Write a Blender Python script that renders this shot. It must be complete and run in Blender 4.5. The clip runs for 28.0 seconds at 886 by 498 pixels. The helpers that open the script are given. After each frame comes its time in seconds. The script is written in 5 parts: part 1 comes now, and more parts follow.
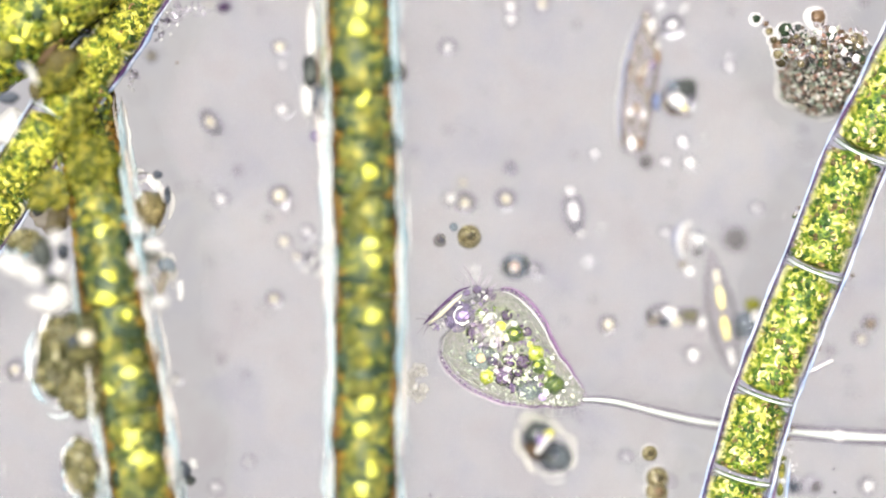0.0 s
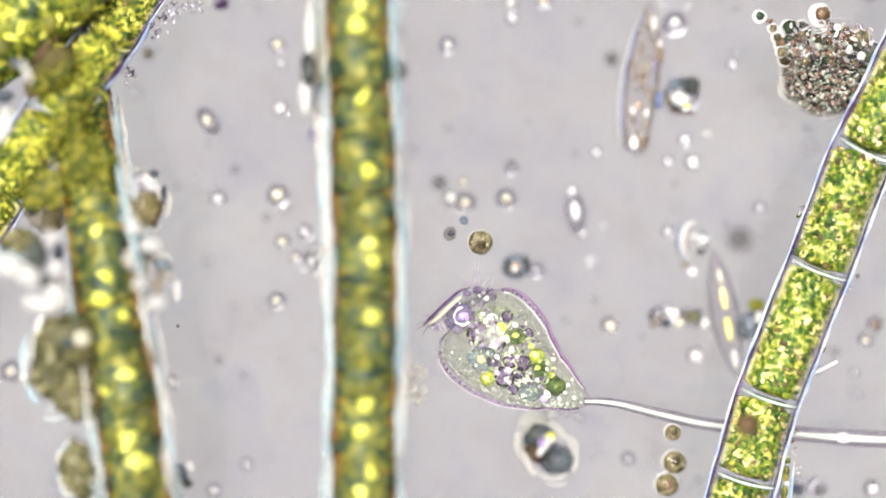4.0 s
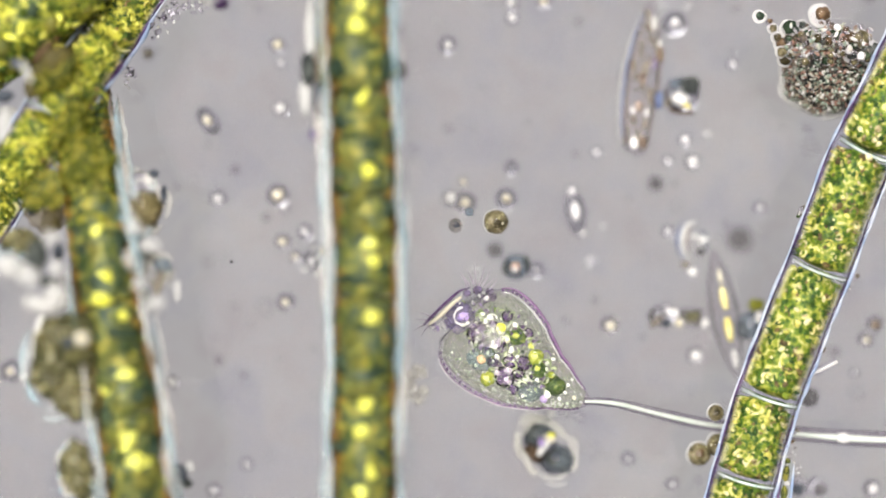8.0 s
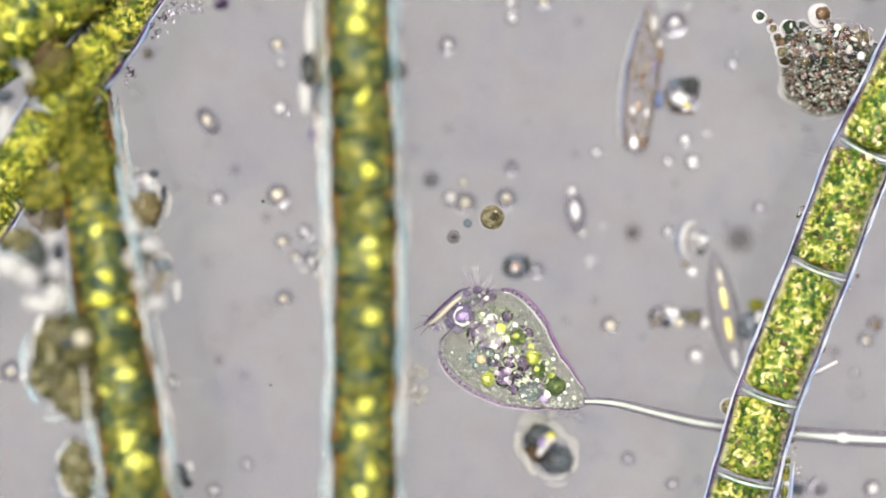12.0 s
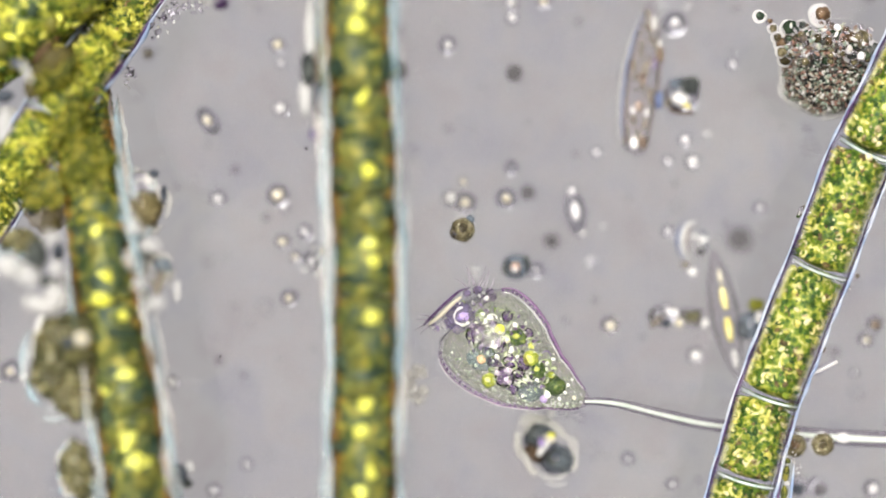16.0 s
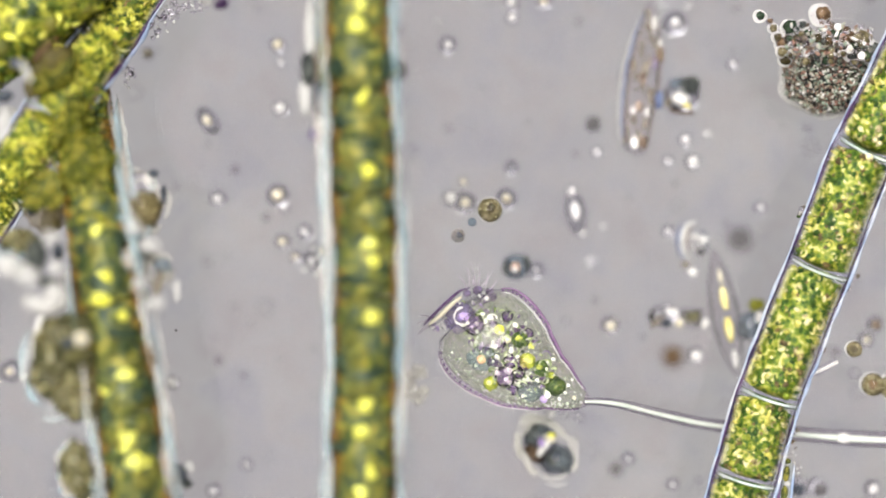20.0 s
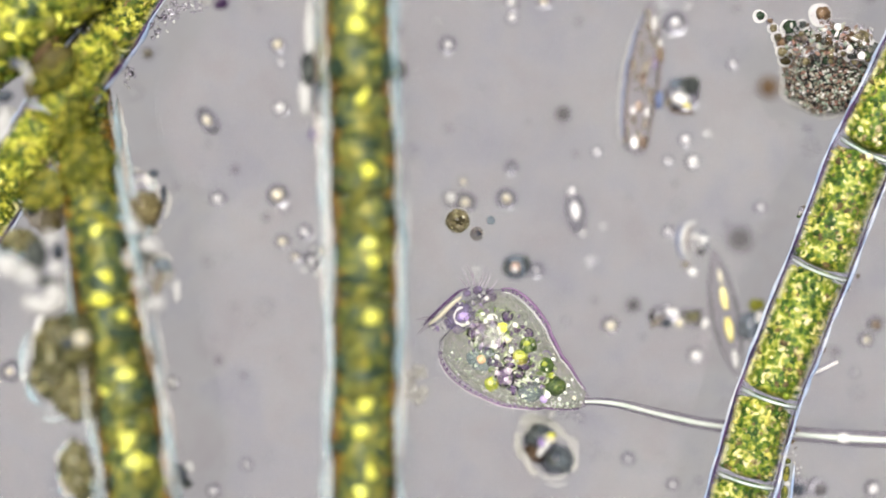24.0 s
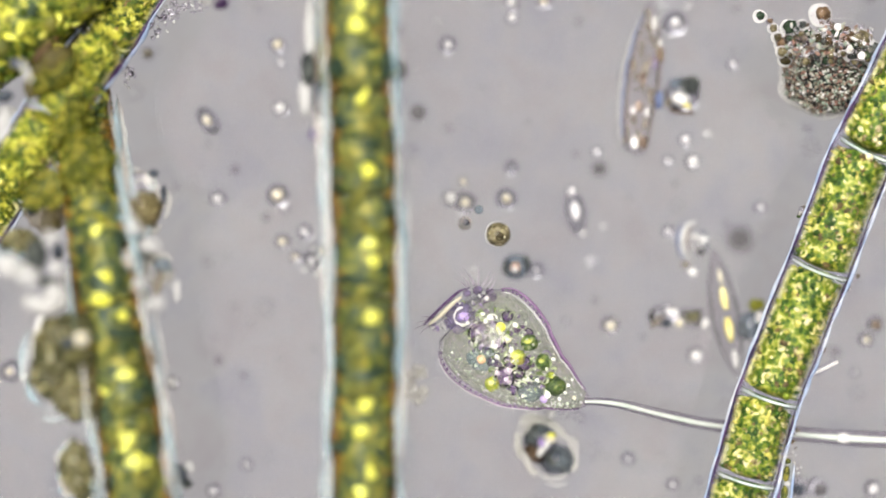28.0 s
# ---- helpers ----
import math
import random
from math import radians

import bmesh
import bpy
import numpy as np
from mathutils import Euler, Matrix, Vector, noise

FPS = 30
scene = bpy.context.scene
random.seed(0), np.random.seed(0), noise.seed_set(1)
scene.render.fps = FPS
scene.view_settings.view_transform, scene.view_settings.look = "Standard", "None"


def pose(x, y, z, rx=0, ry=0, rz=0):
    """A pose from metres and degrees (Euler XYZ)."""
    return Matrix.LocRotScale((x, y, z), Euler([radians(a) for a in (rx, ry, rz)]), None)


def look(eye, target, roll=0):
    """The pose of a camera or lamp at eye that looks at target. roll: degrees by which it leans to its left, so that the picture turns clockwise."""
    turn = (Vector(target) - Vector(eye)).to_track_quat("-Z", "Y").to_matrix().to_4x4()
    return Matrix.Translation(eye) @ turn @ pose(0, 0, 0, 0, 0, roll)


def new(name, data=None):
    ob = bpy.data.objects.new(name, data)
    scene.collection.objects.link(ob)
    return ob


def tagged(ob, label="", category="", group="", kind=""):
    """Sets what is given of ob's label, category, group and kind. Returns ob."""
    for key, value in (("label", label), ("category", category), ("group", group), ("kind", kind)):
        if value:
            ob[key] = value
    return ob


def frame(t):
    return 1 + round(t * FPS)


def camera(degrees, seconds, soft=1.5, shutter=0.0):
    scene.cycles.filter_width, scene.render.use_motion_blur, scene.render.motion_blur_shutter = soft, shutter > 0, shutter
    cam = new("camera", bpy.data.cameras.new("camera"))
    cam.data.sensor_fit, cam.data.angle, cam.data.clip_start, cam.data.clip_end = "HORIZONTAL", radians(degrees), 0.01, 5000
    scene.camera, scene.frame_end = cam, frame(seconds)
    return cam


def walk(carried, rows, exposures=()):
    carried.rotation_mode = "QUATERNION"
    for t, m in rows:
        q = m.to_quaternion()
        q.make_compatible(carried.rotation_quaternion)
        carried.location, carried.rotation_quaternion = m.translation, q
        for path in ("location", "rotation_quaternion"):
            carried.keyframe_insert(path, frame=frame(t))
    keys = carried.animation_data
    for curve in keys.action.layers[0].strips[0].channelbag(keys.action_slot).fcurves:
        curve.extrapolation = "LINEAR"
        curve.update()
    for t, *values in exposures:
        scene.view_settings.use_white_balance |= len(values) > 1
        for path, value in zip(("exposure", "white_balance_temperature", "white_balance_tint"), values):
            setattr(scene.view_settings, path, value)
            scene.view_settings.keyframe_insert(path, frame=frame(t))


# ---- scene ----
# A microscope mount, modelled enlarged: one metre here is 100 micrometres on the slide.
# The stage grid (u to the right, v down) has steps of 0.2 micrometres, so 2 mm here.
U = 0.002
FOCUS = 0.20          # height of the plane of sharp focus
GLASS = -0.20         # top of the slide
REACH = 8.0           # from the lens to that plane

cam = camera(math.degrees(2 * math.atan(784 * U / REACH)), 28.0, soft=1.75)
cam.data.dof.use_dof = True
cam.data.dof.focus_distance = REACH - 0.04
cam.data.dof.aperture_fstop = 0.160


def rise(scale, du=0.0, dv=0.0):
    """The lens above the slide, drawn nearer by scale and shifted by grid steps."""
    return pose(du * U, -dv * U, FOCUS + REACH / scale)


walk(cam, [(0.0, rise(0.988)), (1.3, rise(0.988)), (1.4, rise(0.999, 0, 0.5)), (1.5, rise(1.021, 0, 4)), (1.6, rise(1.0, 0, 0.5)),
           (2.0, rise(0.999)), (2.6, rise(1.0)), (5.5, rise(1.0)), (6.0, rise(1.0, -1, -1.5)),
           (6.5, rise(1.0)), (18.0, rise(1.0)), (20.0, rise(1.001)), (28.0, rise(1.001))],
     exposures=[(0.0, 0.53), (3.5, 0.50), (5.4, 0.02), (28.0, 0.0)])

# ---- light: the lit field under the slide, a soft sun added overhead to brighten pale matter, a dim room ----
world = bpy.data.worlds.new("dim_room")
world.use_nodes = True
world.node_tree.nodes["Background"].inputs[0].default_value = (0.75, 0.70, 0.80, 1)
world.node_tree.nodes["Background"].inputs[1].default_value = 0.20
scene.world = world
lamp = bpy.data.lights.new("added_overhead_sun", "SUN")
lamp.energy, lamp.angle, lamp.color = 5.95, radians(60), (1.0, 0.97, 0.92)
new("added_overhead_sun", lamp).matrix_world = look((-2, 3, 12), (0, 0, 0))


# ---- materials ----
def shader(name):
    m = bpy.data.materials.new(name)
    m.use_nodes = True
    m.node_tree.nodes.clear()
    return m, m.node_tree.nodes, m.node_tree.links


def ramp_node(nodes, stops):
    r = nodes.new("ShaderNodeValToRGB")
    while len(r.color_ramp.elements) < len(stops):
        r.color_ramp.elements.new(0.5)
    for e, (p, c) in zip(r.color_ramp.elements, stops):
        e.position, e.color = p, (*c, 1)
    return r


def noise_node(nodes, links, scale, detail=3.0, rough=0.6, warp=0.0):
    co = nodes.new("ShaderNodeNewGeometry")
    n = nodes.new("ShaderNodeTexNoise")
    n.inputs["Scale"].default_value, n.inputs["Detail"].default_value = scale, detail
    n.inputs["Roughness"].default_value, n.inputs["Distortion"].default_value = rough, warp
    links.new(co.outputs["Position"], n.inputs["Vector"])
    return n


def living(name, stops, scale, through_light=0.35, clear_part=0.0, rough=0.45, bump=0.4, island=False, warp=0.2, discs=0.0, pale=0.45, blend=0.25):
    """Living matter: coloured grain, partly letting the light from below through."""
    m, n, l = shader(name)
    noise_a = noise_node(n, l, scale, 3.0, 0.65, warp)
    r = ramp_node(n, stops)
    if discs:
        co = n.new("ShaderNodeNewGeometry")
        vo = n.new("ShaderNodeTexVoronoi")
        vo.inputs["Scale"].default_value = discs
        l.new(co.outputs["Position"], vo.inputs["Vector"])
        hue = n.new("ShaderNodeMath")
        hue.operation = "MULTIPLY_ADD"
        hue.inputs[1].default_value = 0.55
        l.new(vo.outputs["Distance"], hue.inputs[0])
        sub = n.new("ShaderNodeMath")
        sub.operation = "SUBTRACT"
        sub.inputs[1].default_value = 0.25
        l.new(noise_a.outputs["Fac"], sub.inputs[0])
        l.new(sub.outputs[0], hue.inputs[2])
        l.new(hue.outputs[0], r.inputs[0])
    elif island:
        geo = n.new("ShaderNodeNewGeometry")
        mixed = n.new("ShaderNodeMath")
        mixed.operation = "MULTIPLY_ADD"
        mixed.inputs[1].default_value = blend
        l.new(noise_a.outputs["Fac"], mixed.inputs[0])
        l.new(geo.outputs["Random Per Island"], mixed.inputs[2])
        shift = n.new("ShaderNodeMath")
        shift.operation = "SUBTRACT"
        shift.inputs[1].default_value = blend / 2
        l.new(mixed.outputs[0], shift.inputs[0])
        l.new(shift.outputs[0], r.inputs[0])
    else:
        l.new(noise_a.outputs["Fac"], r.inputs[0])
    p = n.new("ShaderNodeBsdfPrincipled")
    p.inputs["Roughness"].default_value = rough
    p.inputs["IOR"].default_value = 1.38
    l.new(r.outputs[0], p.inputs["Base Color"])
    b = n.new("ShaderNodeBump")
    b.inputs["Strength"].default_value, b.inputs["Distance"].default_value = bump, 0.01
    fine = noise_node(n, l, scale * 2.2, 2.0)
    l.new(fine.outputs["Fac"], b.inputs["Height"])
    l.new(b.outputs[0], p.inputs["Normal"])
    t = n.new("ShaderNodeBsdfTranslucent")
    l.new(r.outputs[0], t.inputs["Color"])
    mix = n.new("ShaderNodeMixShader")
    mix.inputs[0].default_value = through_light
    l.new(p.outputs[0], mix.inputs[1])
    l.new(t.outputs[0], mix.inputs[2])
    last = mix
    if clear_part > 0:
        tr = n.new("ShaderNodeBsdfTransparent")
        glow = n.new("ShaderNodeMixRGB")
        glow.inputs[0].default_value = pale
        glow.inputs[2].default_value = (1, 1, 1, 1)
        l.new(r.outputs[0], glow.inputs[1])
        l.new(glow.outputs[0], tr.inputs["Color"])
        last = n.new("ShaderNodeMixShader")
        last.inputs[0].default_value = clear_part
        l.new(mix.outputs[0], last.inputs[1])
        l.new(tr.outputs[0], last.inputs[2])
    out = n.new("ShaderNodeOutputMaterial")
    l.new(last.outputs[0], out.inputs[0])
    return m


def clear(name, colour, ior, rough=0.0, wobble=0.0, scale=20.0, sheen=True, veil=0.0):
    """Clear wet matter that bends light against the water round it."""
    m, n, l = shader(name)
    g = n.new("ShaderNodeBsdfGlass" if sheen else "ShaderNodeBsdfRefraction")
    g.inputs["Color"].default_value = (*colour, 1)
    g.inputs["IOR"].default_value, g.inputs["Roughness"].default_value = ior, rough
    if wobble:
        b = n.new("ShaderNodeBump")
        b.inputs["Strength"].default_value, b.inputs["Distance"].default_value = wobble, 0.01
        f = noise_node(n, l, scale, 2.0)
        l.new(f.outputs["Fac"], b.inputs["Height"])
        l.new(b.outputs[0], g.inputs["Normal"])
    if veil:
        tr = n.new("ShaderNodeBsdfTransparent")
        mix = n.new("ShaderNodeMixShader")
        mix.inputs[0].default_value = veil
        l.new(g.outputs[0], mix.inputs[1])
        l.new(tr.outputs[0], mix.inputs[2])
        g = mix
    out = n.new("ShaderNodeOutputMaterial")
    l.new(g.outputs[0], out.inputs[0])
    return m


G_DARK, G_MID, G_LEAF, G_LIME, G_PALE = (0.022, 0.060, 0.010), (0.055, 0.12, 0.012), (0.13, 0.20, 0.015), (0.29, 0.32, 0.03), (0.62, 0.58, 0.22)
M = {
    "wall": clear("cell_wall_clear", (0.95, 0.96, 1.0), 1.08, wobble=0.08, scale=14, sheen=False, veil=0.6),
    "sheath": living("bluish_halo", [(0.3, (0.50, 0.70, 0.76)), (0.7, (0.84, 0.91, 0.92))], 6, 0.1, clear_part=0.60, bump=0.1),
    "edge": living("bluish_edge", [(0.35, (0.38, 0.50, 0.72)), (0.65, (0.84, 0.87, 0.92))], 10, 0.1, clear_part=0.42, pale=0.75, bump=0.1),
    "inner_line": living("violet_refraction_line", [(0.35, (0.03, 0.03, 0.09)), (0.65, (0.13, 0.06, 0.16))], 12, 0.3, clear_part=0.25),
    "gold": living("gold_content_skin", [(0.3, (0.52, 0.50, 0.10)), (0.7, (0.92, 0.88, 0.50))], 25, 0.3, clear_part=0.15),
    "murk": living("murky_matter", [(0.35, (0.05, 0.06, 0.06)), (0.55, (0.15, 0.17, 0.15)), (0.68, (0.30, 0.24, 0.19))], 12, 0.3, clear_part=0.38),
    "violet": living("violet_grain", [(0.3, (0.30, 0.16, 0.50)), (0.7, (0.62, 0.50, 0.78))], 20, 0.3),
    "rim_red": living("red_brown_fringe", [(0.35, (0.24, 0.10, 0.02)), (0.65, (0.50, 0.33, 0.10))], 7, 0.4, clear_part=0.58, pale=0.3, bump=0.1),
    "teal": living("dark_teal_lobe", [(0.35, (0.022, 0.055, 0.030)), (0.65, (0.075, 0.115, 0.056))], 16, 0.3, clear_part=0.34, pale=0.2, bump=0.2),
    "dull_gold": living("dull_gold_lobe", [(0.35, (0.18, 0.21, 0.05)), (0.65, (0.42, 0.38, 0.07))], 22, 0.3, clear_part=0.42, pale=0.2, bump=0.2),
    "peach": living("peach_grain", [(0.3, (0.80, 0.42, 0.26)), (0.7, (0.92, 0.62, 0.42))], 20, 0.2, rough=0.3, bump=0.1),
    "clot": living("pale_clot_and_halo", [(0.3, (0.78, 0.77, 0.75)), (0.7, (0.96, 0.94, 0.90))], 12, 0.2, clear_part=0.52, pale=0.85, bump=0.2),
    "skin_line": living("rosy_violet_line", [(0.35, (0.30, 0.14, 0.34)), (0.65, (0.60, 0.40, 0.62))], 10, 0.3, clear_part=0.45, pale=0.5, bump=0.1),
    "violet_haze": living("violet_haze", [(0.35, (0.30, 0.24, 0.46)), (0.65, (0.64, 0.58, 0.72))], 24, 0.3, clear_part=0.68, pale=0.4, bump=0.1),
    "umber": living("umber_matter", [(0.3, (0.26, 0.23, 0.08)), (0.7, (0.52, 0.43, 0.20))], 8, 0.4, clear_part=0.68, pale=0.3, bump=0.2),
    "dusk": living("dark_cell_heart", [(0.3, (0.045, 0.040, 0.015)), (0.7, (0.14, 0.11, 0.05))], 30, 0.4, clear_part=0.25, pale=0.2, bump=0.3),
    "haze": living("blue_grey_haze", [(0.3, (0.34, 0.42, 0.50)), (0.7, (0.56, 0.62, 0.64))], 14, 0.3, clear_part=0.72, pale=0.35, bump=0.1),
    "stalk_skin": living("stalk_sheath", [(0.35, (0.34, 0.30, 0.38)), (0.65, (0.56, 0.52, 0.58))], 10, 0.2, clear_part=0.76, pale=0.55, bump=0.1),
    "blue_rim": living("blue_shell_edge", [(0.35, (0.09, 0.13, 0.30)), (0.65, (0.30, 0.36, 0.54))], 8, 0.2, clear_part=0.35, pale=0.5, bump=0.1),
    "tan_rim": living("tan_shell_edge", [(0.35, (0.22, 0.15, 0.11)), (0.65, (0.46, 0.36, 0.28))], 8, 0.2, clear_part=0.45, pale=0.5, bump=0.1),
    "ghost": living("faint_dust", [(0.0, (0.50, 0.46, 0.48)), (0.55, (0.74, 0.70, 0.72)), (0.6, (0.97, 0.96, 0.96)), (1.0, (1.0, 1.0, 1.0))], 9, 0.2, clear_part=0.80, pale=0.7, bump=0.1, island=True),
    "fuzz": living("white_halo_fuzz", [(0.0, (0.42, 0.64, 0.74)), (0.3, (0.66, 0.82, 0.86)), (0.55, (0.93, 0.95, 0.93)), (0.8, (0.98, 0.94, 0.88)), (1.0, (0.95, 0.84, 0.76))], 9, 0.1, clear_part=0.75, pale=0.80, bump=0.1, island=True),
    "mat": living("olive_veil", [(0.38, (0.14, 0.19, 0.03)), (0.5, (0.40, 0.42, 0.06)), (0.62, (0.80, 0.72, 0.14))], 34, 0.4, clear_part=0.68, pale=0.35),
    "thread": living("contractile_thread", [(0.3, (0.74, 0.82, 0.72)), (0.7, (0.93, 0.95, 0.90))], 14, 0.2, clear_part=0.12),
    "lemon": living("pale_yellow_oil", [(0.3, (0.80, 0.68, 0.16)), (0.7, (0.95, 0.88, 0.42))], 12, 0.3),
    "halo": living("white_halo", [(0.3, (0.90, 0.90, 0.88)), (0.7, (0.97, 0.96, 0.94))], 8, 0.1, clear_part=0.30, bump=0.2),
    "slime": living("thin_slime_and_halo", [(0.3, (0.92, 0.90, 0.86)), (0.7, (0.98, 0.97, 0.93))], 6, 0.25, clear_part=0.72, bump=0.1),
    "jelly": clear("jelly", (0.96, 0.99, 1.0), 1.06, wobble=0.15, scale=12),
    "skin": clear("cell_outer_skin", (0.99, 0.98, 1.0), 1.10, wobble=0.06, scale=14, sheen=False, veil=0.6),
    "pellicle": clear("pellicle", (0.992, 0.976, 0.99), 1.25, wobble=0.02),
    "vesicle": clear("clear_vesicle", (0.88, 0.80, 0.95), 1.32, sheen=False, veil=0.1),
    "bead": clear("refractile_bead", (0.80, 0.795, 0.82), 1.42),
    "cellskin": clear("thin_cell_skin", (0.95, 0.94, 0.96), 1.30),
    "frustule": clear("silica_shell", (0.95, 0.94, 0.95), 1.16, sheen=False, veil=0.45),
    "chloro": living("chloroplast", [(0.26, G_DARK), (0.38, G_MID), (0.50, G_LEAF), (0.62, G_LIME), (0.76, G_PALE)], 22, 0.35, bump=0.7, discs=46),
    "chloro_lime": living("lime_chloroplast", [(0.28, (0.032, 0.065, 0.014)), (0.42, (0.105, 0.140, 0.018)), (0.55, (0.24, 0.255, 0.025)), (0.70, (0.56, 0.53, 0.06))], 20, 0.35, bump=0.6, discs=40),
    "grain_lime": living("lime_granules", [(0.0, (0.035, 0.08, 0.010)), (0.35, (0.13, 0.18, 0.013)), (0.65, (0.32, 0.34, 0.022)), (0.88, (0.78, 0.74, 0.14)), (1.0, (0.22, 0.13, 0.05))], 30, 0.35, island=True),
    "grain": living("green_granules", [(0.0, G_DARK), (0.22, G_MID), (0.42, G_LEAF), (0.58, G_LIME), (0.72, (0.66, 0.58, 0.14)), (0.80, (0.84, 0.76, 0.42)), (0.90, (0.20, 0.14, 0.05)), (1.0, (0.10, 0.075, 0.03))], 30, 0.35, island=True),
    "moss": living("moss_granules", [(0.0, (0.035, 0.075, 0.032)), (0.45, (0.105, 0.145, 0.035)), (0.75, (0.20, 0.22, 0.035)), (1.0, (0.44, 0.42, 0.05))], 30, 0.4, island=True),
    "olive": living("dense_chloroplast", [(0.38, (0.045, 0.076, 0.046)), (0.47, (0.105, 0.135, 0.050)), (0.55, (0.20, 0.21, 0.052)), (0.65, (0.44, 0.39, 0.06))], 20, 0.4),
    "yellow": living("yellow_oil_drop", [(0.3, (0.90, 0.86, 0.06)), (0.7, (0.98, 0.97, 0.24))], 12, 0.2, rough=0.3),
    "amber": living("amber_grain", [(0.3, (0.20, 0.10, 0.02)), (0.7, (0.42, 0.27, 0.04))], 14, 0.4),
    "white": living("pale_bright_spot", [(0.3, (0.78, 0.76, 0.74)), (0.7, (0.95, 0.93, 0.90))], 20, 0.2, rough=0.2, bump=0.1),
    "cream": living("cream_bright_spot", [(0.3, (0.75, 0.68, 0.50)), (0.7, (0.9, 0.84, 0.66))], 20, 0.2, rough=0.2, bump=0.1),
    "plasm": living("cytoplasm_specks", [(0.0, (0.24, 0.30, 0.18)), (0.35, (0.44, 0.50, 0.36)), (0.8, (0.76, 0.79, 0.70)), (1.0, (0.45, 0.36, 0.52))], 40, 0.2, island=True),
    "plasm_veil": living("cytoplasm", [(0.34, (0.36, 0.50, 0.22)), (0.48, (0.82, 0.97, 0.66)), (0.62, (1.0, 1.0, 0.92))], 62, 0.4, clear_part=0.96, pale=0.68),
    "purple": living("purple_rim", [(0.3, (0.07, 0.03, 0.10)), (0.7, (0.20, 0.11, 0.26))], 30, 0.4),
    "food": living("green_food", [(0.34, (0.015, 0.04, 0.008)), (0.48, (0.06, 0.12, 0.02)), (0.58, (0.14, 0.20, 0.04)), (0.70, (0.40, 0.46, 0.14))], 55, 0.4, clear_part=0.15, bump=0.2),
    "lime": living("lime_food", [(0.3, (0.14, 0.20, 0.02)), (0.5, (0.42, 0.45, 0.05)), (0.7, (0.80, 0.78, 0.25))], 45, 0.3),
    "brown": living("brown_matter", [(0.34, (0.16, 0.18, 0.09)), (0.45, (0.32, 0.32, 0.15)), (0.55, (0.50, 0.46, 0.24)), (0.68, (0.76, 0.71, 0.46))], 9, 0.5, clear_part=0.70, bump=0.8),
    "dirt": living("dark_debris", [(0.0, (0.05, 0.04, 0.04)), (0.3, (0.15, 0.12, 0.10)), (0.5, (0.35, 0.31, 0.26)), (0.7, (0.85, 0.82, 0.78)), (1.0, (0.92, 0.90, 0.88))], 18, 0.3, island=True),
    "cluster": living("cluster_granules", [(0.0, (0.035, 0.035, 0.04)), (0.20, (0.17, 0.13, 0.10)), (0.34, (0.52, 0.29, 0.23)), (0.47, (0.19, 0.27, 0.20)), (0.60, (0.50, 0.40, 0.31)), (0.72, (0.34, 0.48, 0.38)), (0.84, (0.72, 0.66, 0.57)), (0.93, (0.98, 0.96, 0.93))], 16, 0.35, island=True, blend=0.9),
    "ash": living("grey_cell", [(0.35, (0.16, 0.15, 0.15)), (0.65, (0.50, 0.48, 0.47))], 22, 0.4, clear_part=0.85),
    "rust": living("rust_cell", [(0.3, (0.12, 0.07, 0.03)), (0.7, (0.34, 0.22, 0.12))], 18, 0.4, clear_part=0.32),
    "spore": living("olive_cell", [(0.3, (0.10, 0.085, 0.04)), (0.5, (0.28, 0.24, 0.12)), (0.7, (0.52, 0.46, 0.30))], 40, 0.4, clear_part=0.24),
    "inkblue": living("blue_grey_matter", [(0.3, (0.05, 0.06, 0.08)), (0.7, (0.20, 0.23, 0.28))], 14, 0.4, clear_part=0.3),
    "silt": living("brown_silt", [(0.0, (0.18, 0.17, 0.10)), (0.5, (0.38, 0.35, 0.18)), (0.85, (0.58, 0.54, 0.28)), (1.0, (0.82, 0.78, 0.58))], 18, 0.35, island=True),
    "fawn": living("fawn_contents", [(0.3, (0.46, 0.39, 0.28)), (0.7, (0.72, 0.66, 0.55))], 20, 0.3, clear_part=0.78),
    "crumb": living("mixed_crumbs", [(0.0, (0.10, 0.05, 0.17)), (0.20, (0.27, 0.18, 0.38)), (0.32, (0.05, 0.09, 0.03)), (0.52, (0.22, 0.29, 0.08)), (0.74, (0.46, 0.50, 0.32)), (0.90, (0.72, 0.74, 0.60)), (1.0, (0.92, 0.92, 0.88))], 40, 0.25, island=True, blend=0.1),
    "septum": living("cross_wall_highlight", [(0.3, (0.50, 0.64, 0.54)), (0.7, (0.88, 0.93, 0.87))], 20, 0.2, clear_part=0.42),
    "hair": living("pale_hair", [(0.3, (0.45, 0.38, 0.46)), (0.7, (0.80, 0.75, 0.80))], 30, 0.5),
}


# ---- geometry helpers ----
def place(u, v, z):
    k = U * (FOCUS + REACH - z) / REACH
    return Vector(((u - 784) * k, (441 - v) * k, z))


CLEAR = ("cell_wall_clear", "cell_outer_skin", "pellicle", "clear_vesicle", "refractile_bead", "thin_cell_skin", "silica_shell", "jelly")


def mesh_of(name, verts, faces):
    me = bpy.data.meshes.new(name)
    p = np.array([tuple(v) for v in verts])
    tri = np.array([(f[0], f[1], f[2]) for f in faces] + [(f[0], f[2], f[3]) for f in faces if len(f) == 4])
    if np.einsum("ij,ij->i", p[tri[:, 0]], np.cross(p[tri[:, 1]], p[tri[:, 2]])).sum() < 0:   # turn the skin outwards
        faces = [tuple(f[::-1]) for f in faces]
    me.from_pydata([tuple(v) for v in verts], [], faces)
    me.update()
    me.shade_smooth()
    return me


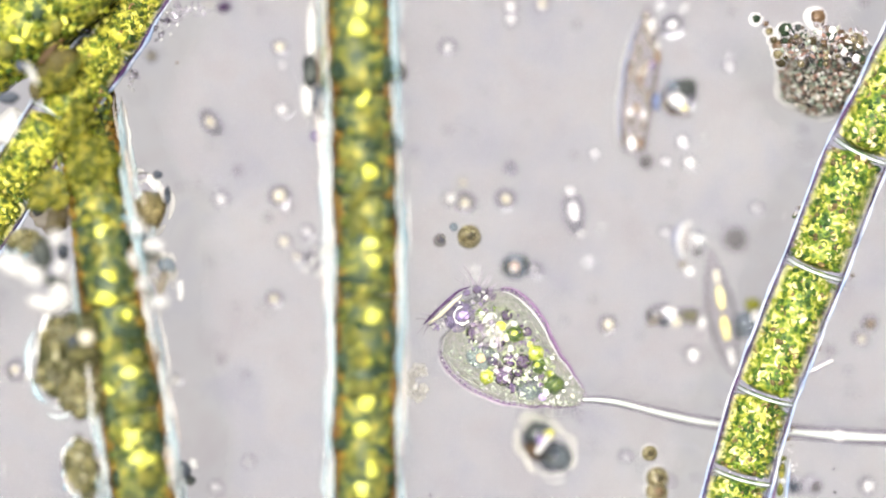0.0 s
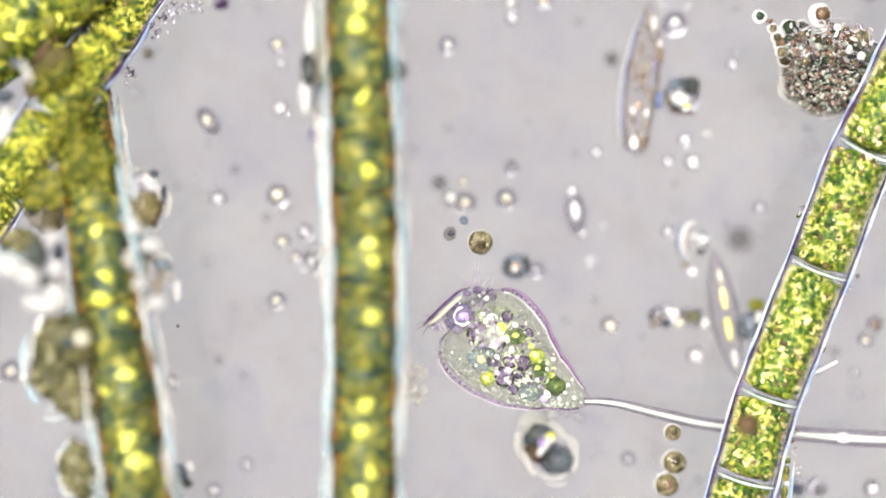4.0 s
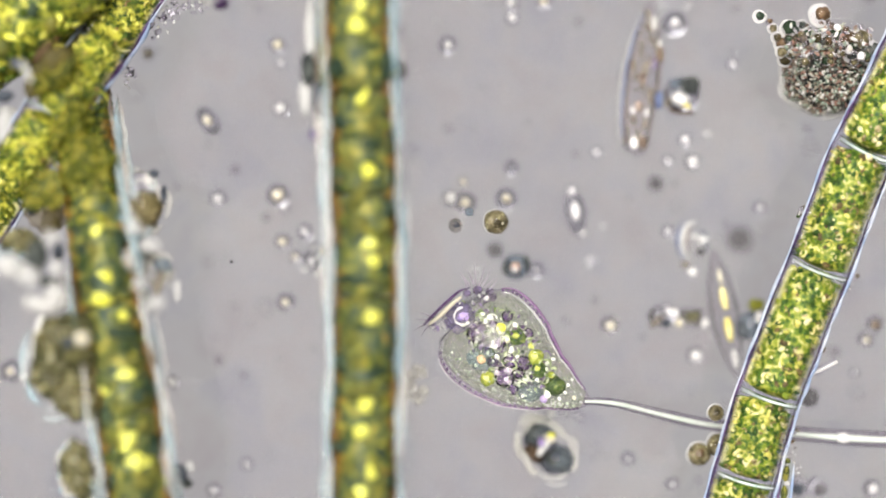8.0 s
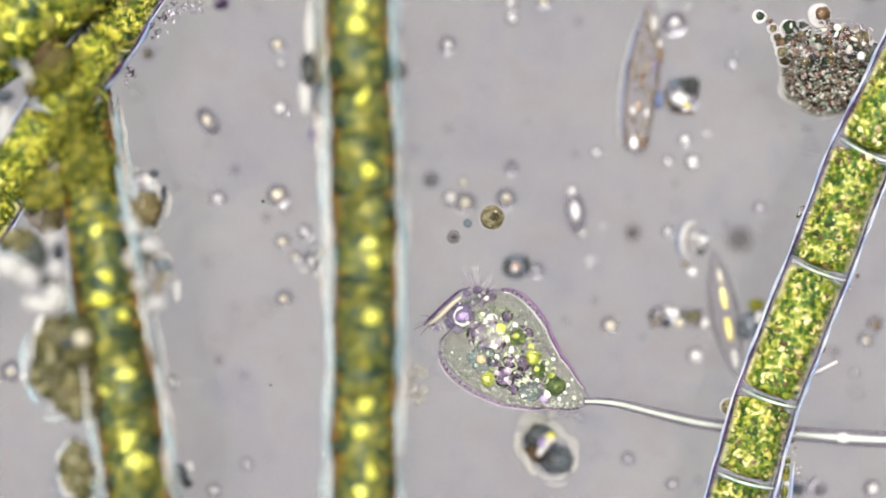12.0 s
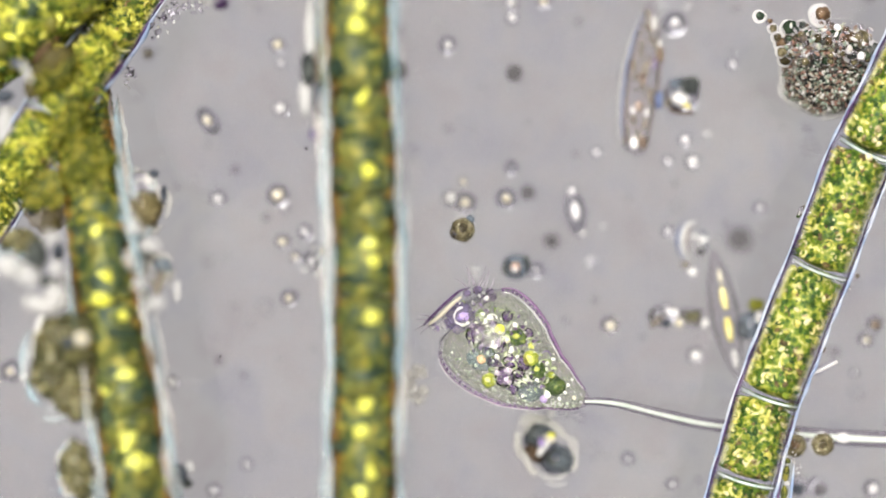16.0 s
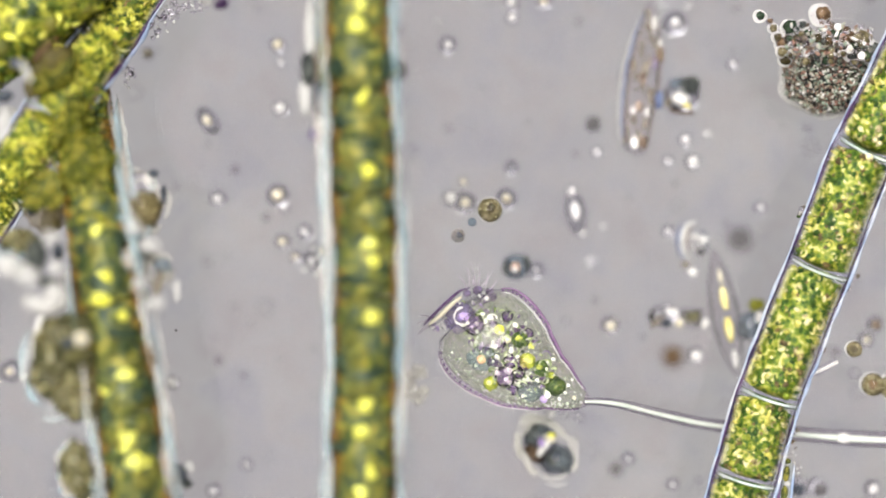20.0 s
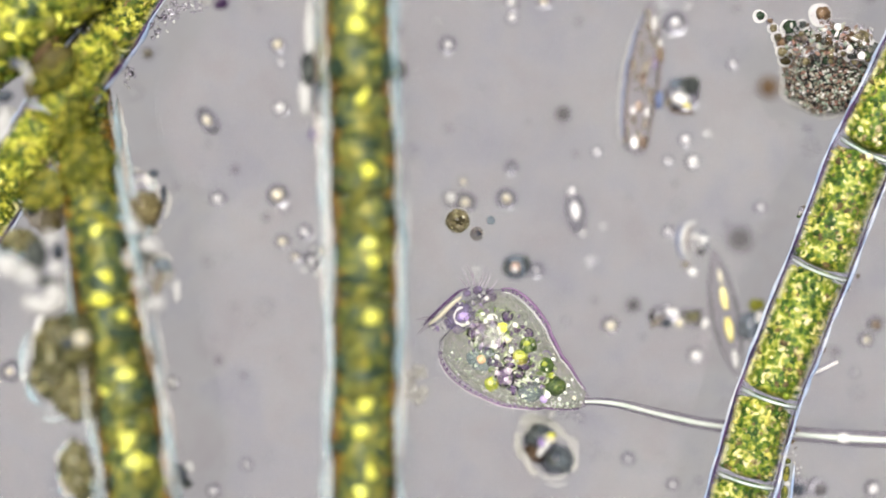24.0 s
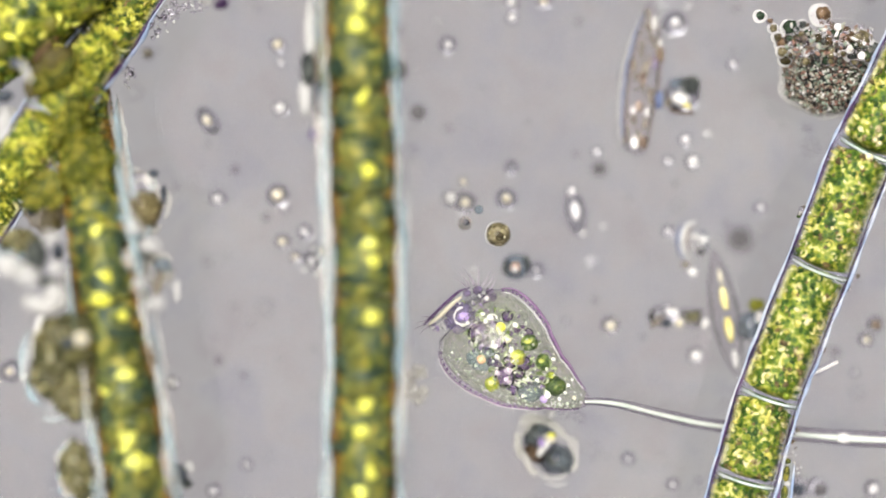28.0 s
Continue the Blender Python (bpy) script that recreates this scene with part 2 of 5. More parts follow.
def empty(name, at=(0, 0, 0)):
    ob = new(name)
    ob.location = at
    ob.empty_display_size = 0.05
    return ob


def part(name, data, material, parent, label="", at=None):
    """Links mesh data (verts and faces round the parent's origin, or round at) as one part."""
    me = data if isinstance(data, bpy.types.Mesh) else mesh_of(name, *data)
    if not me.materials:
        me.materials.append(material)
    ob = new(name, me)
    ob.visible_shadow = me.materials[0].name not in CLEAR      # clear skins cast no shadow, so the added overhead sun reaches inside
    ob.parent = parent
    if at is not None:
        ob.location = at
    return tagged(ob, label)


def thing(name, data, material, at, label, category, group="", kind=""):
    me = data if isinstance(data, bpy.types.Mesh) else mesh_of(name, *data)
    if not me.materials:
        me.materials.append(material)
    ob = new(name, me)
    ob.visible_shadow = me.materials[0].name not in CLEAR
    ob.location = at
    return tagged(ob, label, category, group, kind)


def ico(level):
    bm = bmesh.new()
    bmesh.ops.create_icosphere(bm, subdivisions=level, radius=1.0)
    out = (np.array([v.co[:] for v in bm.verts]), [tuple(v.index for v in f.verts) for f in bm.faces])
    bm.free()
    return out


ICO = {k: ico(k) for k in (1, 2, 3, 4)}
rng = np.random.default_rng(7)


def lump(radii, level=3, amp=0.0, freq=1.5, centre=(0, 0, 0), seed=0.0, turn=None):
    """An uneven rounded body: verts, faces."""
    vs, fs = ICO[level]
    radii = (radii,) * 3 if not hasattr(radii, "__len__") else radii
    out = []
    for v in vs:
        k = 1.0 + (amp * noise.noise(Vector(v) * freq + Vector((seed, seed * 1.7, 3.1))) if amp else 0.0)
        p = Vector((v[0] * radii[0] * k, v[1] * radii[1] * k, v[2] * radii[2] * k))
        if turn is not None:
            p = turn @ p
        out.append(p + Vector(centre))
    return out, fs


class Cloud:
    """Many small rounded bodies joined into one mesh."""

    def __init__(self):
        self.v, self.f, self.n = [], [], 0

    def add(self, centre, radii, level=1, spin=True):
        vs, fs = ICO[level]
        r = np.array((radii,) * 3 if not hasattr(radii, "__len__") else radii)
        p = vs * r
        if spin:
            q = np.array(Euler(rng.uniform(0, 6.28, 3)).to_matrix())
            p = p @ q.T
        self.v.append(p + np.array(centre))
        self.f += [(a + self.n, b + self.n, c + self.n) for a, b, c in fs]
        self.n += len(vs)

    def curl(self, centre, e1, e2, radius, thick, start, span):
        """A short bent worm of matter: an arc of a thin tube."""
        n, m = 7, 5
        nrm = np.cross(e1, e2)
        pts = []
        for i in range(n):
            a = start + span * i / (n - 1)
            out = e1 * math.cos(a) + e2 * math.sin(a)
            w = thick * (0.45 + 0.55 * math.sin(math.pi * (i + 0.5) / n))
            for k in range(m):
                b = 2 * math.pi * k / m
                pts.append(centre + out * (radius + w * math.cos(b)) + nrm * w * math.sin(b))
        self.v.append(np.array(pts))
        self.f += [(self.n + i * m + k, self.n + i * m + (k + 1) % m, self.n + (i + 1) * m + (k + 1) % m) for i in range(n - 1) for k in range(m)]
        self.f += [(self.n + i * m + k, self.n + (i + 1) * m + (k + 1) % m, self.n + (i + 1) * m + k) for i in range(n - 1) for k in range(m)]
        self.n += n * m

    def data(self):
        return np.concatenate(self.v).tolist(), self.f


def spline(pts, n):
    """n + 1 points along a smooth curve through pts (Vectors or rows of any length)."""
    p = np.array([tuple(q) for q in pts], float)
    p = np.vstack((2 * p[0] - p[1], p, 2 * p[-1] - p[-2]))
    seg = len(p) - 3
    out = []
    for i in range(n + 1):
        s = min(i / n * seg, seg - 1e-9)
        k, t = int(s), s - int(s)
        a, b, c, d = p[k:k + 4]
        out.append(0.5 * (2 * b + (c - a) * t + (2 * a - 5 * b + 4 * c - d) * t * t + (3 * b - 3 * c + d - a) * t ** 3))
    return np.array(out)


def axes_along(path):
    """Tangent and two side vectors at each point of a path."""
    t = np.gradient(path, axis=0)
    t /= np.linalg.norm(t, axis=1)[:, None]
    side = np.cross(t, (0, 0, 1.0))
    side /= np.maximum(np.linalg.norm(side, axis=1)[:, None], 1e-9)
    return t, side, np.cross(side, t)


def bubble(r, share=0.80, amp=0.06, seed=0.0):
    """A hollow ball: outer and inner skin."""
    vo, fo = lump(r, 3, amp, 1.8, seed=seed)
    vi, fi = lump(r * share, 3, amp, 1.8, seed=seed)
    return list(vo) + list(vi), list(fo) + [tuple(len(vo) + k for k in f[::-1]) for f in fi]


def sweep(path, radii, segs=24, amp=0.0, freq=8.0, flat=1.0, caps=True, seed=0.0):
    """A tube along a path with a radius at each point, closed at both ends."""
    path = np.array(path, float)
    t, a, b = axes_along(path)
    radii = np.broadcast_to(np.array(radii, float), (len(path),))
    vs, fs = [], []
    for i, p in enumerate(path):
        for k in range(segs):
            w = 2 * math.pi * k / segs
            d = a[i] * math.cos(w) + b[i] * math.sin(w) * flat
            r = radii[i]
            if amp:
                r *= 1 + amp * noise.noise(Vector((p + d * r) * freq) + Vector((seed, 0, seed)))
            vs.append(p + d * r)
    for i in range(len(path) - 1):
        for k in range(segs):
            j = (k + 1) % segs
            fs.append((i * segs + k, i * segs + j, (i + 1) * segs + j, (i + 1) * segs + k))
    if caps:
        for i in (0, len(path) - 1):
            ring = [i * segs + k for k in range(segs)]
            fs.append(tuple(ring[::-1] if i == 0 else ring))
    return vs, fs


def shell(path, radii, share, segs=48, amp=0.0, freq=8.0, seed=0.0):
    """A hollow tube: outer and inner skin joined at the ends."""
    path, radii = np.array(path, float), np.broadcast_to(np.array(radii, float), (len(path),))
    vo, fo = sweep(path, radii, segs, amp, freq, caps=False, seed=seed)
    vi, fi = sweep(path, radii * share, segs, amp, freq, caps=False, seed=seed)
    n = len(vo)
    faces = list(fo) + [tuple(n + k for k in f[::-1]) for f in fi]
    for i, flip in ((0, False), (len(path) - 1, True)):
        for k in range(segs):
            a, b = i * segs + k, i * segs + (k + 1) % segs
            q = (b, a, n + a, n + b)
            faces.append(q[::-1] if flip else q)
    return vo + vi, faces


def pill(path, radius, n=None, segs=24, amp=0.0, freq=8.0, blunt=0.5, flat=1.0, seed=0.0):
    """A tube with rounded ends along a path."""
    path = np.array(path, float)
    d = np.concatenate(([0], np.cumsum(np.linalg.norm(np.diff(path, axis=0), axis=1))))
    L, e = d[-1], radius * blunt
    s = np.concatenate((e * (1 - np.cos(np.linspace(0.12, math.pi / 2, 6))), np.linspace(e, L - e, n or 14)[1:-1],
                        L - e * (1 - np.cos(np.linspace(math.pi / 2, 0.12, 6)))))
    pts = np.array([[np.interp(x, d, path[:, k]) for k in range(3)] for x in s])
    prof = np.array([math.sqrt(max(0.0, 1 - max(0.0, 1 - min(x, L - x) / e) ** 2)) ** 0.7 for x in s])
    return sweep(pts, radius * np.maximum(prof, 0.05), segs, amp, freq, flat, True, seed)


def strands(runs, thick, segs=8):
    """Soft tapered threads joined into one mesh."""
    vs, fs = [], []
    for n, run in enumerate(runs):
        m = len(run)
        w = thick * rng.uniform(0.5, 1.3)
        v, f = sweep(run, [w * (0.15 + 0.85 * math.sin(math.pi * (i + 0.3) / (m - 0.4))) for i in range(m)], segs, 0.5, 14, 0.7, seed=n)
        fs += [tuple(k + len(vs) for k in q) for q in f]
        vs += list(v)
    return vs, fs


def arcs(ru, rv, count, turn=0.0, lo=0.75, hi=1.15):
    """Runs of points on broken rings round an oval."""
    out = []
    for _ in range(count):
        a, b, w = rng.uniform(0, 6.28), rng.uniform(0.3, 1.0), rng.uniform(lo, hi)
        e, z = rng.uniform(-0.12, 0.12), rng.normal() * 0.02
        pts = []
        for h in np.linspace(a, a + b, 12):
            x, y = ru * U * (w + e * math.sin(3 * h)) * math.cos(h), rv * U * (w + e * math.cos(2 * h)) * math.sin(h)
            pts.append((x * math.cos(turn) + y * math.sin(turn), y * math.cos(turn) - x * math.sin(turn), z))
        out.append(np.array(pts))
    return out


# ---- setting ----
def box_mesh(x, y, z0, z1, bevel=0.012):
    bm = bmesh.new()
    bmesh.ops.create_cube(bm, size=1.0)
    bmesh.ops.scale(bm, vec=(2 * x, 2 * y, z1 - z0), verts=bm.verts)
    bmesh.ops.translate(bm, vec=(0, 0, (z0 + z1) / 2), verts=bm.verts)
    bmesh.ops.bevel(bm, geom=bm.edges[:], offset=bevel, segments=2, affect="EDGES")
    me = bpy.data.meshes.new("plate")
    bm.to_mesh(me)
    bm.free()
    return me


slide_glass = clear("slide_glass", (0.99, 0.99, 0.99), 1.14)
sn, sl = slide_glass.node_tree.nodes, slide_glass.node_tree.links
# slight warm and cool mottling of the background, put into the glass colour
mottle_ramp = ramp_node(sn, [(0.36, (0.945, 0.945, 0.965)), (0.46, (0.985, 0.985, 0.985)), (0.54, (0.99, 0.985, 0.975)), (0.66, (0.965, 0.945, 0.94))])
mottle_noise = noise_node(sn, sl, 4.5, 4.0, 0.62, 0.6)
sl.new(mottle_noise.outputs["Fac"], mottle_ramp.inputs[0])
for node in list(sn):
    if node.type == "BSDF_GLASS":
        sl.new(mottle_ramp.outputs[0], node.inputs["Color"])
tagged(new("ground", box_mesh(2.6, 2.0, GLASS - 0.12, GLASS)), "clear glass microscope slide under the wet mount", "slide", kind="structure").data.materials.append(slide_glass)

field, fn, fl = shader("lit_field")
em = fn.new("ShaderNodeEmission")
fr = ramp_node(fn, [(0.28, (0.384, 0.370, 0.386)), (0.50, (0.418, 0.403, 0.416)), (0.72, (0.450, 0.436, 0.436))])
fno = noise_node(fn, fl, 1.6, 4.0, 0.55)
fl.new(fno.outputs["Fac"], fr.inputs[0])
far = fn.new("ShaderNodeVectorMath")
far.operation = "LENGTH"
geo_pos = fn.new("ShaderNodeTexCoord")
fl.new(geo_pos.outputs["Object"], far.inputs[0])
rim = fn.new("ShaderNodeMapRange")          # outer ring, out of view, brightened so that clear bodies show bright rims
rim.inputs["From Min"].default_value, rim.inputs["From Max"].default_value = 2.78, 2.95
rim.inputs["To Min"].default_value, rim.inputs["To Max"].default_value = 1.0, 2.4
fl.new(far.outputs["Value"], rim.inputs["Value"])
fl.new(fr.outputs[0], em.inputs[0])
fl.new(rim.outputs[0], em.inputs[1])
fl.new(em.outputs[0], fn.new("ShaderNodeOutputMaterial").inputs[0])
bm = bmesh.new()
bmesh.ops.create_cone(bm, cap_ends=True, segments=64, radius1=3.6, radius2=3.6, depth=0.06)
disc = bpy.data.meshes.new("lit_field")
bm.to_mesh(disc)
bm.free()
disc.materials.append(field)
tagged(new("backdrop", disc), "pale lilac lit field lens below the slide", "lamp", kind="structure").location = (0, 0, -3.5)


# ---- green filaments ----
def filament(label, line, radius, cuts, wall_gap, fine, n_grain, inner, sheath=0.0, drops=0, group="green filaments", seed=0, bare=2, bare_left=0, spots=(), edge=1.0):
    """A thread of cells in one clear wall. line: grid points with height; cuts: shares of its length where cross walls stand.
    spots: oil drops and lobes near its upper side, as grid place, two half sizes, turn and material."""
    path = spline([place(*p) for p in line], 160)
    d = np.concatenate(([0], np.cumsum(np.linalg.norm(np.diff(path, axis=0), axis=1))))
    at = lambda s: np.array([np.interp(s * d[-1], d, path[:, k]) for k in range(3)])
    root = tagged(empty("filament", at(0.5)), label, "green alga", group)
    o = np.array(root.location)
    v_of = 441 - path[:, 1] / U / ((FOCUS + REACH - path[:, 2]) / REACH)
    if max(cuts) > 1:       # given as places down the grid
        cuts = [float(np.interp(c, v_of, d / d[-1])) for c in cuts]
    T, A, B = axes_along(path)
    # the bright halo along the thread, modelled as a pale strip and strands
    if sheath:
        low = np.array((0, 0, -radius * 0.4))
        part("sheath", sweep(path[max(bare, bare_left)::2] - o + low, radius * (1.0 + 0.42 * (sheath - 1)), 32, 0.12, 7, 0.22, seed=seed), M["sheath"], root, "pale bluish halo built as a flat strip")
        runs = []
        for _ in range(330):
            side = rng.choice((-1, 1))
            k0 = int(rng.integers(max(bare, bare_left) if side > 0 else bare, 150))
            k1 = min(160, k0 + int(rng.integers(6, 24)))
            w0, z = 1.0 + (sheath - 1) * (0.12 + abs(rng.normal()) * 0.58), rng.uniform(-0.09, 0.10)
            runs.append(np.array([path[k] - o + A[k] * side * radius * (w0 + 0.10 * noise.noise(Vector((k * 0.35, w0 * 9, seed)))) + np.array((0, 0, z)) for k in range(k0, k1)]))
        tagged(part("halo_strands", strands(runs, 0.0068), M["fuzz"], root, "ragged white halo built as strands"), kind="stuff")
    part("cell_wall", shell(path - o, radius, 0.955, 64, 0.03, 5, seed), M["wall"], root, "clear cell wall")
    if fine:
        low_part = path[:, 2] < 0.47            # the lines are left out where the thread lies high
        # bright and dark lines of light bent at the wall, built as coloured strands
        for side in (-1, 1):
            wave = np.array([1.075 + 0.05 * noise.noise(Vector((k * 0.13, seed, side))) for k in range(161)])
            thick = (0.0056 if side < 0 else 0.0048) * edge
            shift = A * (side * radius * wave)[:, None]
            for run in np.split(np.arange(161), np.nonzero(np.diff(low_part.astype(int)))[0] + 1):
                if not low_part[run[0]] or len(run) < 4:
                    continue
                part("edge_line", sweep((path - o + shift + np.array((0, 0, 0.01)))[run], thick, 8, 1.0, 16), M["edge"], root, "pale bluish refraction line at the edge")
                inner_shift = A * (side * radius * (wave - 0.085 + 0.02 * side))[:, None]
                part("refraction_line", sweep((path - o + inner_shift + np.array((0, 0, 0.012)))[run], 0.0042 * edge, 8, 0.9, 9, seed=seed + side), M["inner_line"], root, "dark violet refraction line at the wall")
        part("outer_skin", shell(path - o, radius * 1.075, 0.985, 64, 0.04, 5, seed), M["skin"], root, "thin clear outer skin")
    ri = radius - wall_gap
    cells = []
    if sheath:              # red-brown colour fringe of the lens, put in as strands on both sides
        for side in (-1, 1):
            shift, k0 = A * (side * radius * 0.955), max(bare, bare_left) if side > 0 else bare
            part("colour_fringe", sweep(path[k0:] - o + shift[k0:] + np.array((0, 0, 0.03)), 0.0095, 8, 1.5, 9, seed=seed + side), M["rim_red"], root, "red-brown colour fringe at the wall")
    for i in range(len(cuts) - 1):
        s0, s1 = cuts[i], cuts[i + 1]
        trim = (0.009 if wall_gap > 0.01 else 0.0006) / d[-1]
        if fine and i and at(s0)[2] < 0.47:
            k = int(np.searchsorted(d, s0 * d[-1]).clip(0, 160))
            # the pale strand gives the cross wall's highlight by its colour and shape
            for off, thick, key, lab in ((0.0, 0.0048, "septum", "cross wall with its pale lens-shaped highlight"), (-0.0080, 0.0030, "food", "dark green line along the cross wall"), (0.0078, 0.0026, "food", "dark green line along the cross wall")):
                ends = [at(s0) - o + A[k] * w * radius * 0.95 + T[k] * (0.010 * (1 - w * w) + off) + np.array((0, 0, radius * 0.55)) for w in np.linspace(-1, 1, 13)]
                part("cross_wall", sweep(ends, [0.0013 + (thick - 0.0013) * (1 - w * w) ** 2 for w in np.linspace(-1, 1, 13)], 8, 0.4, 20), M[key], root, lab)
        run = np.array([at(s) for s in np.linspace(s0 + trim, s1 - trim, 24)]) - o
        cell = part("cell", pill(run, ri * 0.97, 40 if fine else 20, 40 if fine else 24, 0.09, 22 if fine else 9, 0.42 if fine else 0.1, seed=seed + 3 * i), M[inner], root, "granular green cell")
        cells.append((s1, cell))
        c = Cloud()
        for _ in range(n_grain):
            s = rng.uniform(s0 + 2.4 * trim, s1 - 2.4 * trim)
            k = int(np.searchsorted(d, s * d[-1]).clip(0, 160))
            w = rng.uniform(0, 2 * math.pi)
            r = ri * rng.uniform(0.86, 0.99)
            size = (rng.uniform(0.007, 0.018) if fine else rng.uniform(0.012, 0.026))
            c.add(at(s) - o + (A[k] * math.cos(w) + B[k] * math.sin(w)) * r, (size, size * rng.uniform(0.4 if fine else 0.6, 1), size * rng.uniform(0.4, 0.8)))
        for _ in range(70 if fine else 0):
            s = rng.uniform(s0 + 3 * trim, s1 - 3 * trim)
            k = int(np.searchsorted(d, s * d[-1]).clip(0, 160))
            w = rng.uniform(0.25, math.pi - 0.25)
            q, n_dir = at(s) - o + (A[k] * math.cos(w) + B[k] * math.sin(w)) * ri, A[k] * math.cos(w) + B[k] * math.sin(w)
            e = np.cross(n_dir, T[k])
            c.curl(q, T[k], e, rng.uniform(0.008, 0.018), rng.uniform(0.0028, 0.0050), rng.uniform(0, 6.28), rng.uniform(1.2, 5.0))
        tagged(part("granule_mass", c.data(), M[{"chloro": "grain", "chloro_lime": "grain_lime"}.get(inner, "moss")], cell), kind="stuff")
        if fine:        # the pale skin round the contents
            q0, q1 = at(s0 + 1.2 * trim) - o, at(s1 - 1.2 * trim) - o
            rim = []
            for side, seq in ((-1, np.linspace(s0 + 2.6 * trim, s1 - 2.6 * trim, 14)), (1, np.linspace(s1 - 2.6 * trim, s0 + 2.6 * trim, 14))):
                for n, x in enumerate(seq):
                    k = int(np.searchsorted(d, x * d[-1]).clip(0, 160))
                    rim.append(at(x) - o + A[k] * side * ri * (0.99 if 0 < n < 13 else 0.80) + np.array((0, 0, 0.012)))
            rim.append(rim[0])
            part("content_skin", sweep(spline(rim, 110), 0.0036 * edge, 6, 0.8, 14, seed=i), M["gold"], cell, "pale gold skin of the contents")
        if not fine and inner == "olive":
            # amber part of the same colour fringe, put in as grains
            c = Cloud()
            for _ in range(60):
                s = rng.uniform(s0 + trim, s1 - trim)
                k = int(np.searchsorted(d, s * d[-1]).clip(0, 160))
                w = rng.choice((0.15, math.pi - 0.15)) + rng.normal() * 0.25
                c.add(at(s) - o + (A[k] * math.cos(w) + B[k] * math.sin(w)) * ri * 0.95, (0.012, 0.02, 0.012))
            tagged(part("amber_fringe", c.data(), M["amber"], cell, "amber colour fringe inside the wall, as grains"), kind="stuff")
        for _ in range(drops):
            s = rng.uniform(s0 + 0.1 * (s1 - s0), s1 - 0.1 * (s1 - s0))
            k = int(np.searchsorted(d, s * d[-1]).clip(0, 160))
            w = rng.normal(math.pi / 2, 0.55)
            q = at(s) - o + (A[k] * math.cos(w) + B[k] * math.sin(w)) * ri * 0.96
            z = 0.012 + 0.020 * rng.random() ** 2
            part("oil_drop", lump((z, z * rng.uniform(0.8, 1.4), z * 0.6), 2, 0.25, seed=s * 9), M["dull_gold"], cell, "dull gold oil drop", at=q)
    for u, v, ru, rv, turn, key in spots:
        k = int(np.argmin(np.abs(v_of - v)))
        off = abs((u - 784) * U - path[k, 0] * REACH / (FOCUS + REACH - path[k, 2]))
        z = path[k, 2] + math.sqrt(max(0.1, 1 - (off / radius) ** 2)) * ri * 0.97
        cell = next(c for s1, c in cells if d[k] / d[-1] <= s1 + 1e-6)
        name, lab = {"yellow": ("oil_drop", "bright yellow oil drop"), "dull_gold": ("lobe", "dull gold lobe"), "teal": ("lobe", "dark teal lobe")}[key]
        grow = 0.98 if key == "yellow" else 1.0
        part(name, lump((ru * U * grow, rv * U * grow, min(ru, rv) * U * 0.5), 3, 0.75, 1.7, seed=u + v, turn=Matrix.Rotation(radians(turn), 3, "Z")), M[key], cell, lab, at=place(u, v, z) - Vector(o))
    return root


Y, D, K = "yellow", "dull_gold", "teal"
MID_SPOTS = [(632, 45, 14, 19, -35, Y), (638, 8, 9, 12, 0, Y), (640, 178, 7, 19, -25, Y), (652, 305, 10, 13, 0, Y), (655, 432, 13, 10, 0, Y), (660, 462, 9, 10, 0, Y),
             (655, 562, 14, 12, 0, Y), (648, 716, 12, 13, 0, Y), (640, 765, 11, 11, 0, Y), (655, 835, 9, 14, 0, Y), (640, 868, 10, 16, 0, Y),
             (625, 145, 20, 12, 0, D), (655, 220, 9, 16, 0, D), (637, 338, 9, 32, -30, D), (635, 398, 18, 14, 0, D), (680, 400, 12, 10, 0, D), (640, 530, 16, 12, 20, D),
             (640, 690, 20, 12, 0, D), (633, 640, 14, 12, 0, D), (670, 20, 9, 16, 0, D), (620, 280, 14, 9, 0, D), (625, 600, 12, 16, 0, D), (620, 825, 12, 14, 0, D)]
MID_SPOTS += [(602, 120, 18, 17, 0, K), (680, 118, 18, 20, 0, K), (686, 250, 9, 28, 0, K), (608, 215, 12, 20, 20, K), (602, 315, 11, 22, 0, K), (688, 315, 9, 18, 0, K),
              (683, 370, 12, 17, 0, K), (603, 450, 11, 17, 0, K), (635, 498, 36, 7, -8, K), (600, 570, 10, 20, 0, K), (686, 600, 9, 34, 0, K), (608, 640, 13, 16, 0, K),
              (665, 660, 18, 9, 15, K), (608, 792, 17, 10, 0, K), (668, 800, 16, 10, 20, K), (686, 850, 9, 18, 0, K), (600, 700, 8, 28, 0, K), (655, 255, 14, 10, 0, K)]
LOW_SPOTS = [(172, 412, 12, 12, 0, Y), (186, 490, 12, 8, -20, Y), (179, 530, 16, 10, 0, Y), (212, 560, 13, 9, 0, Y), (200, 628, 11, 8, 0, D), (224, 663, 13, 9, 20, Y), (191, 690, 11, 9, 0, Y),
             (225, 775, 14, 13, 0, Y), (218, 798, 8, 16, 0, Y), (244, 816, 17, 12, -15, Y), (255, 850, 14, 13, 0, D), (236, 878, 18, 12, 0, D), (170, 345, 9, 22, -10, D), (235, 640, 14, 12, 0, D),
             (168, 560, 12, 10, 0, D), (210, 715, 12, 9, 0, D), (250, 755, 12, 10, 0, D)]
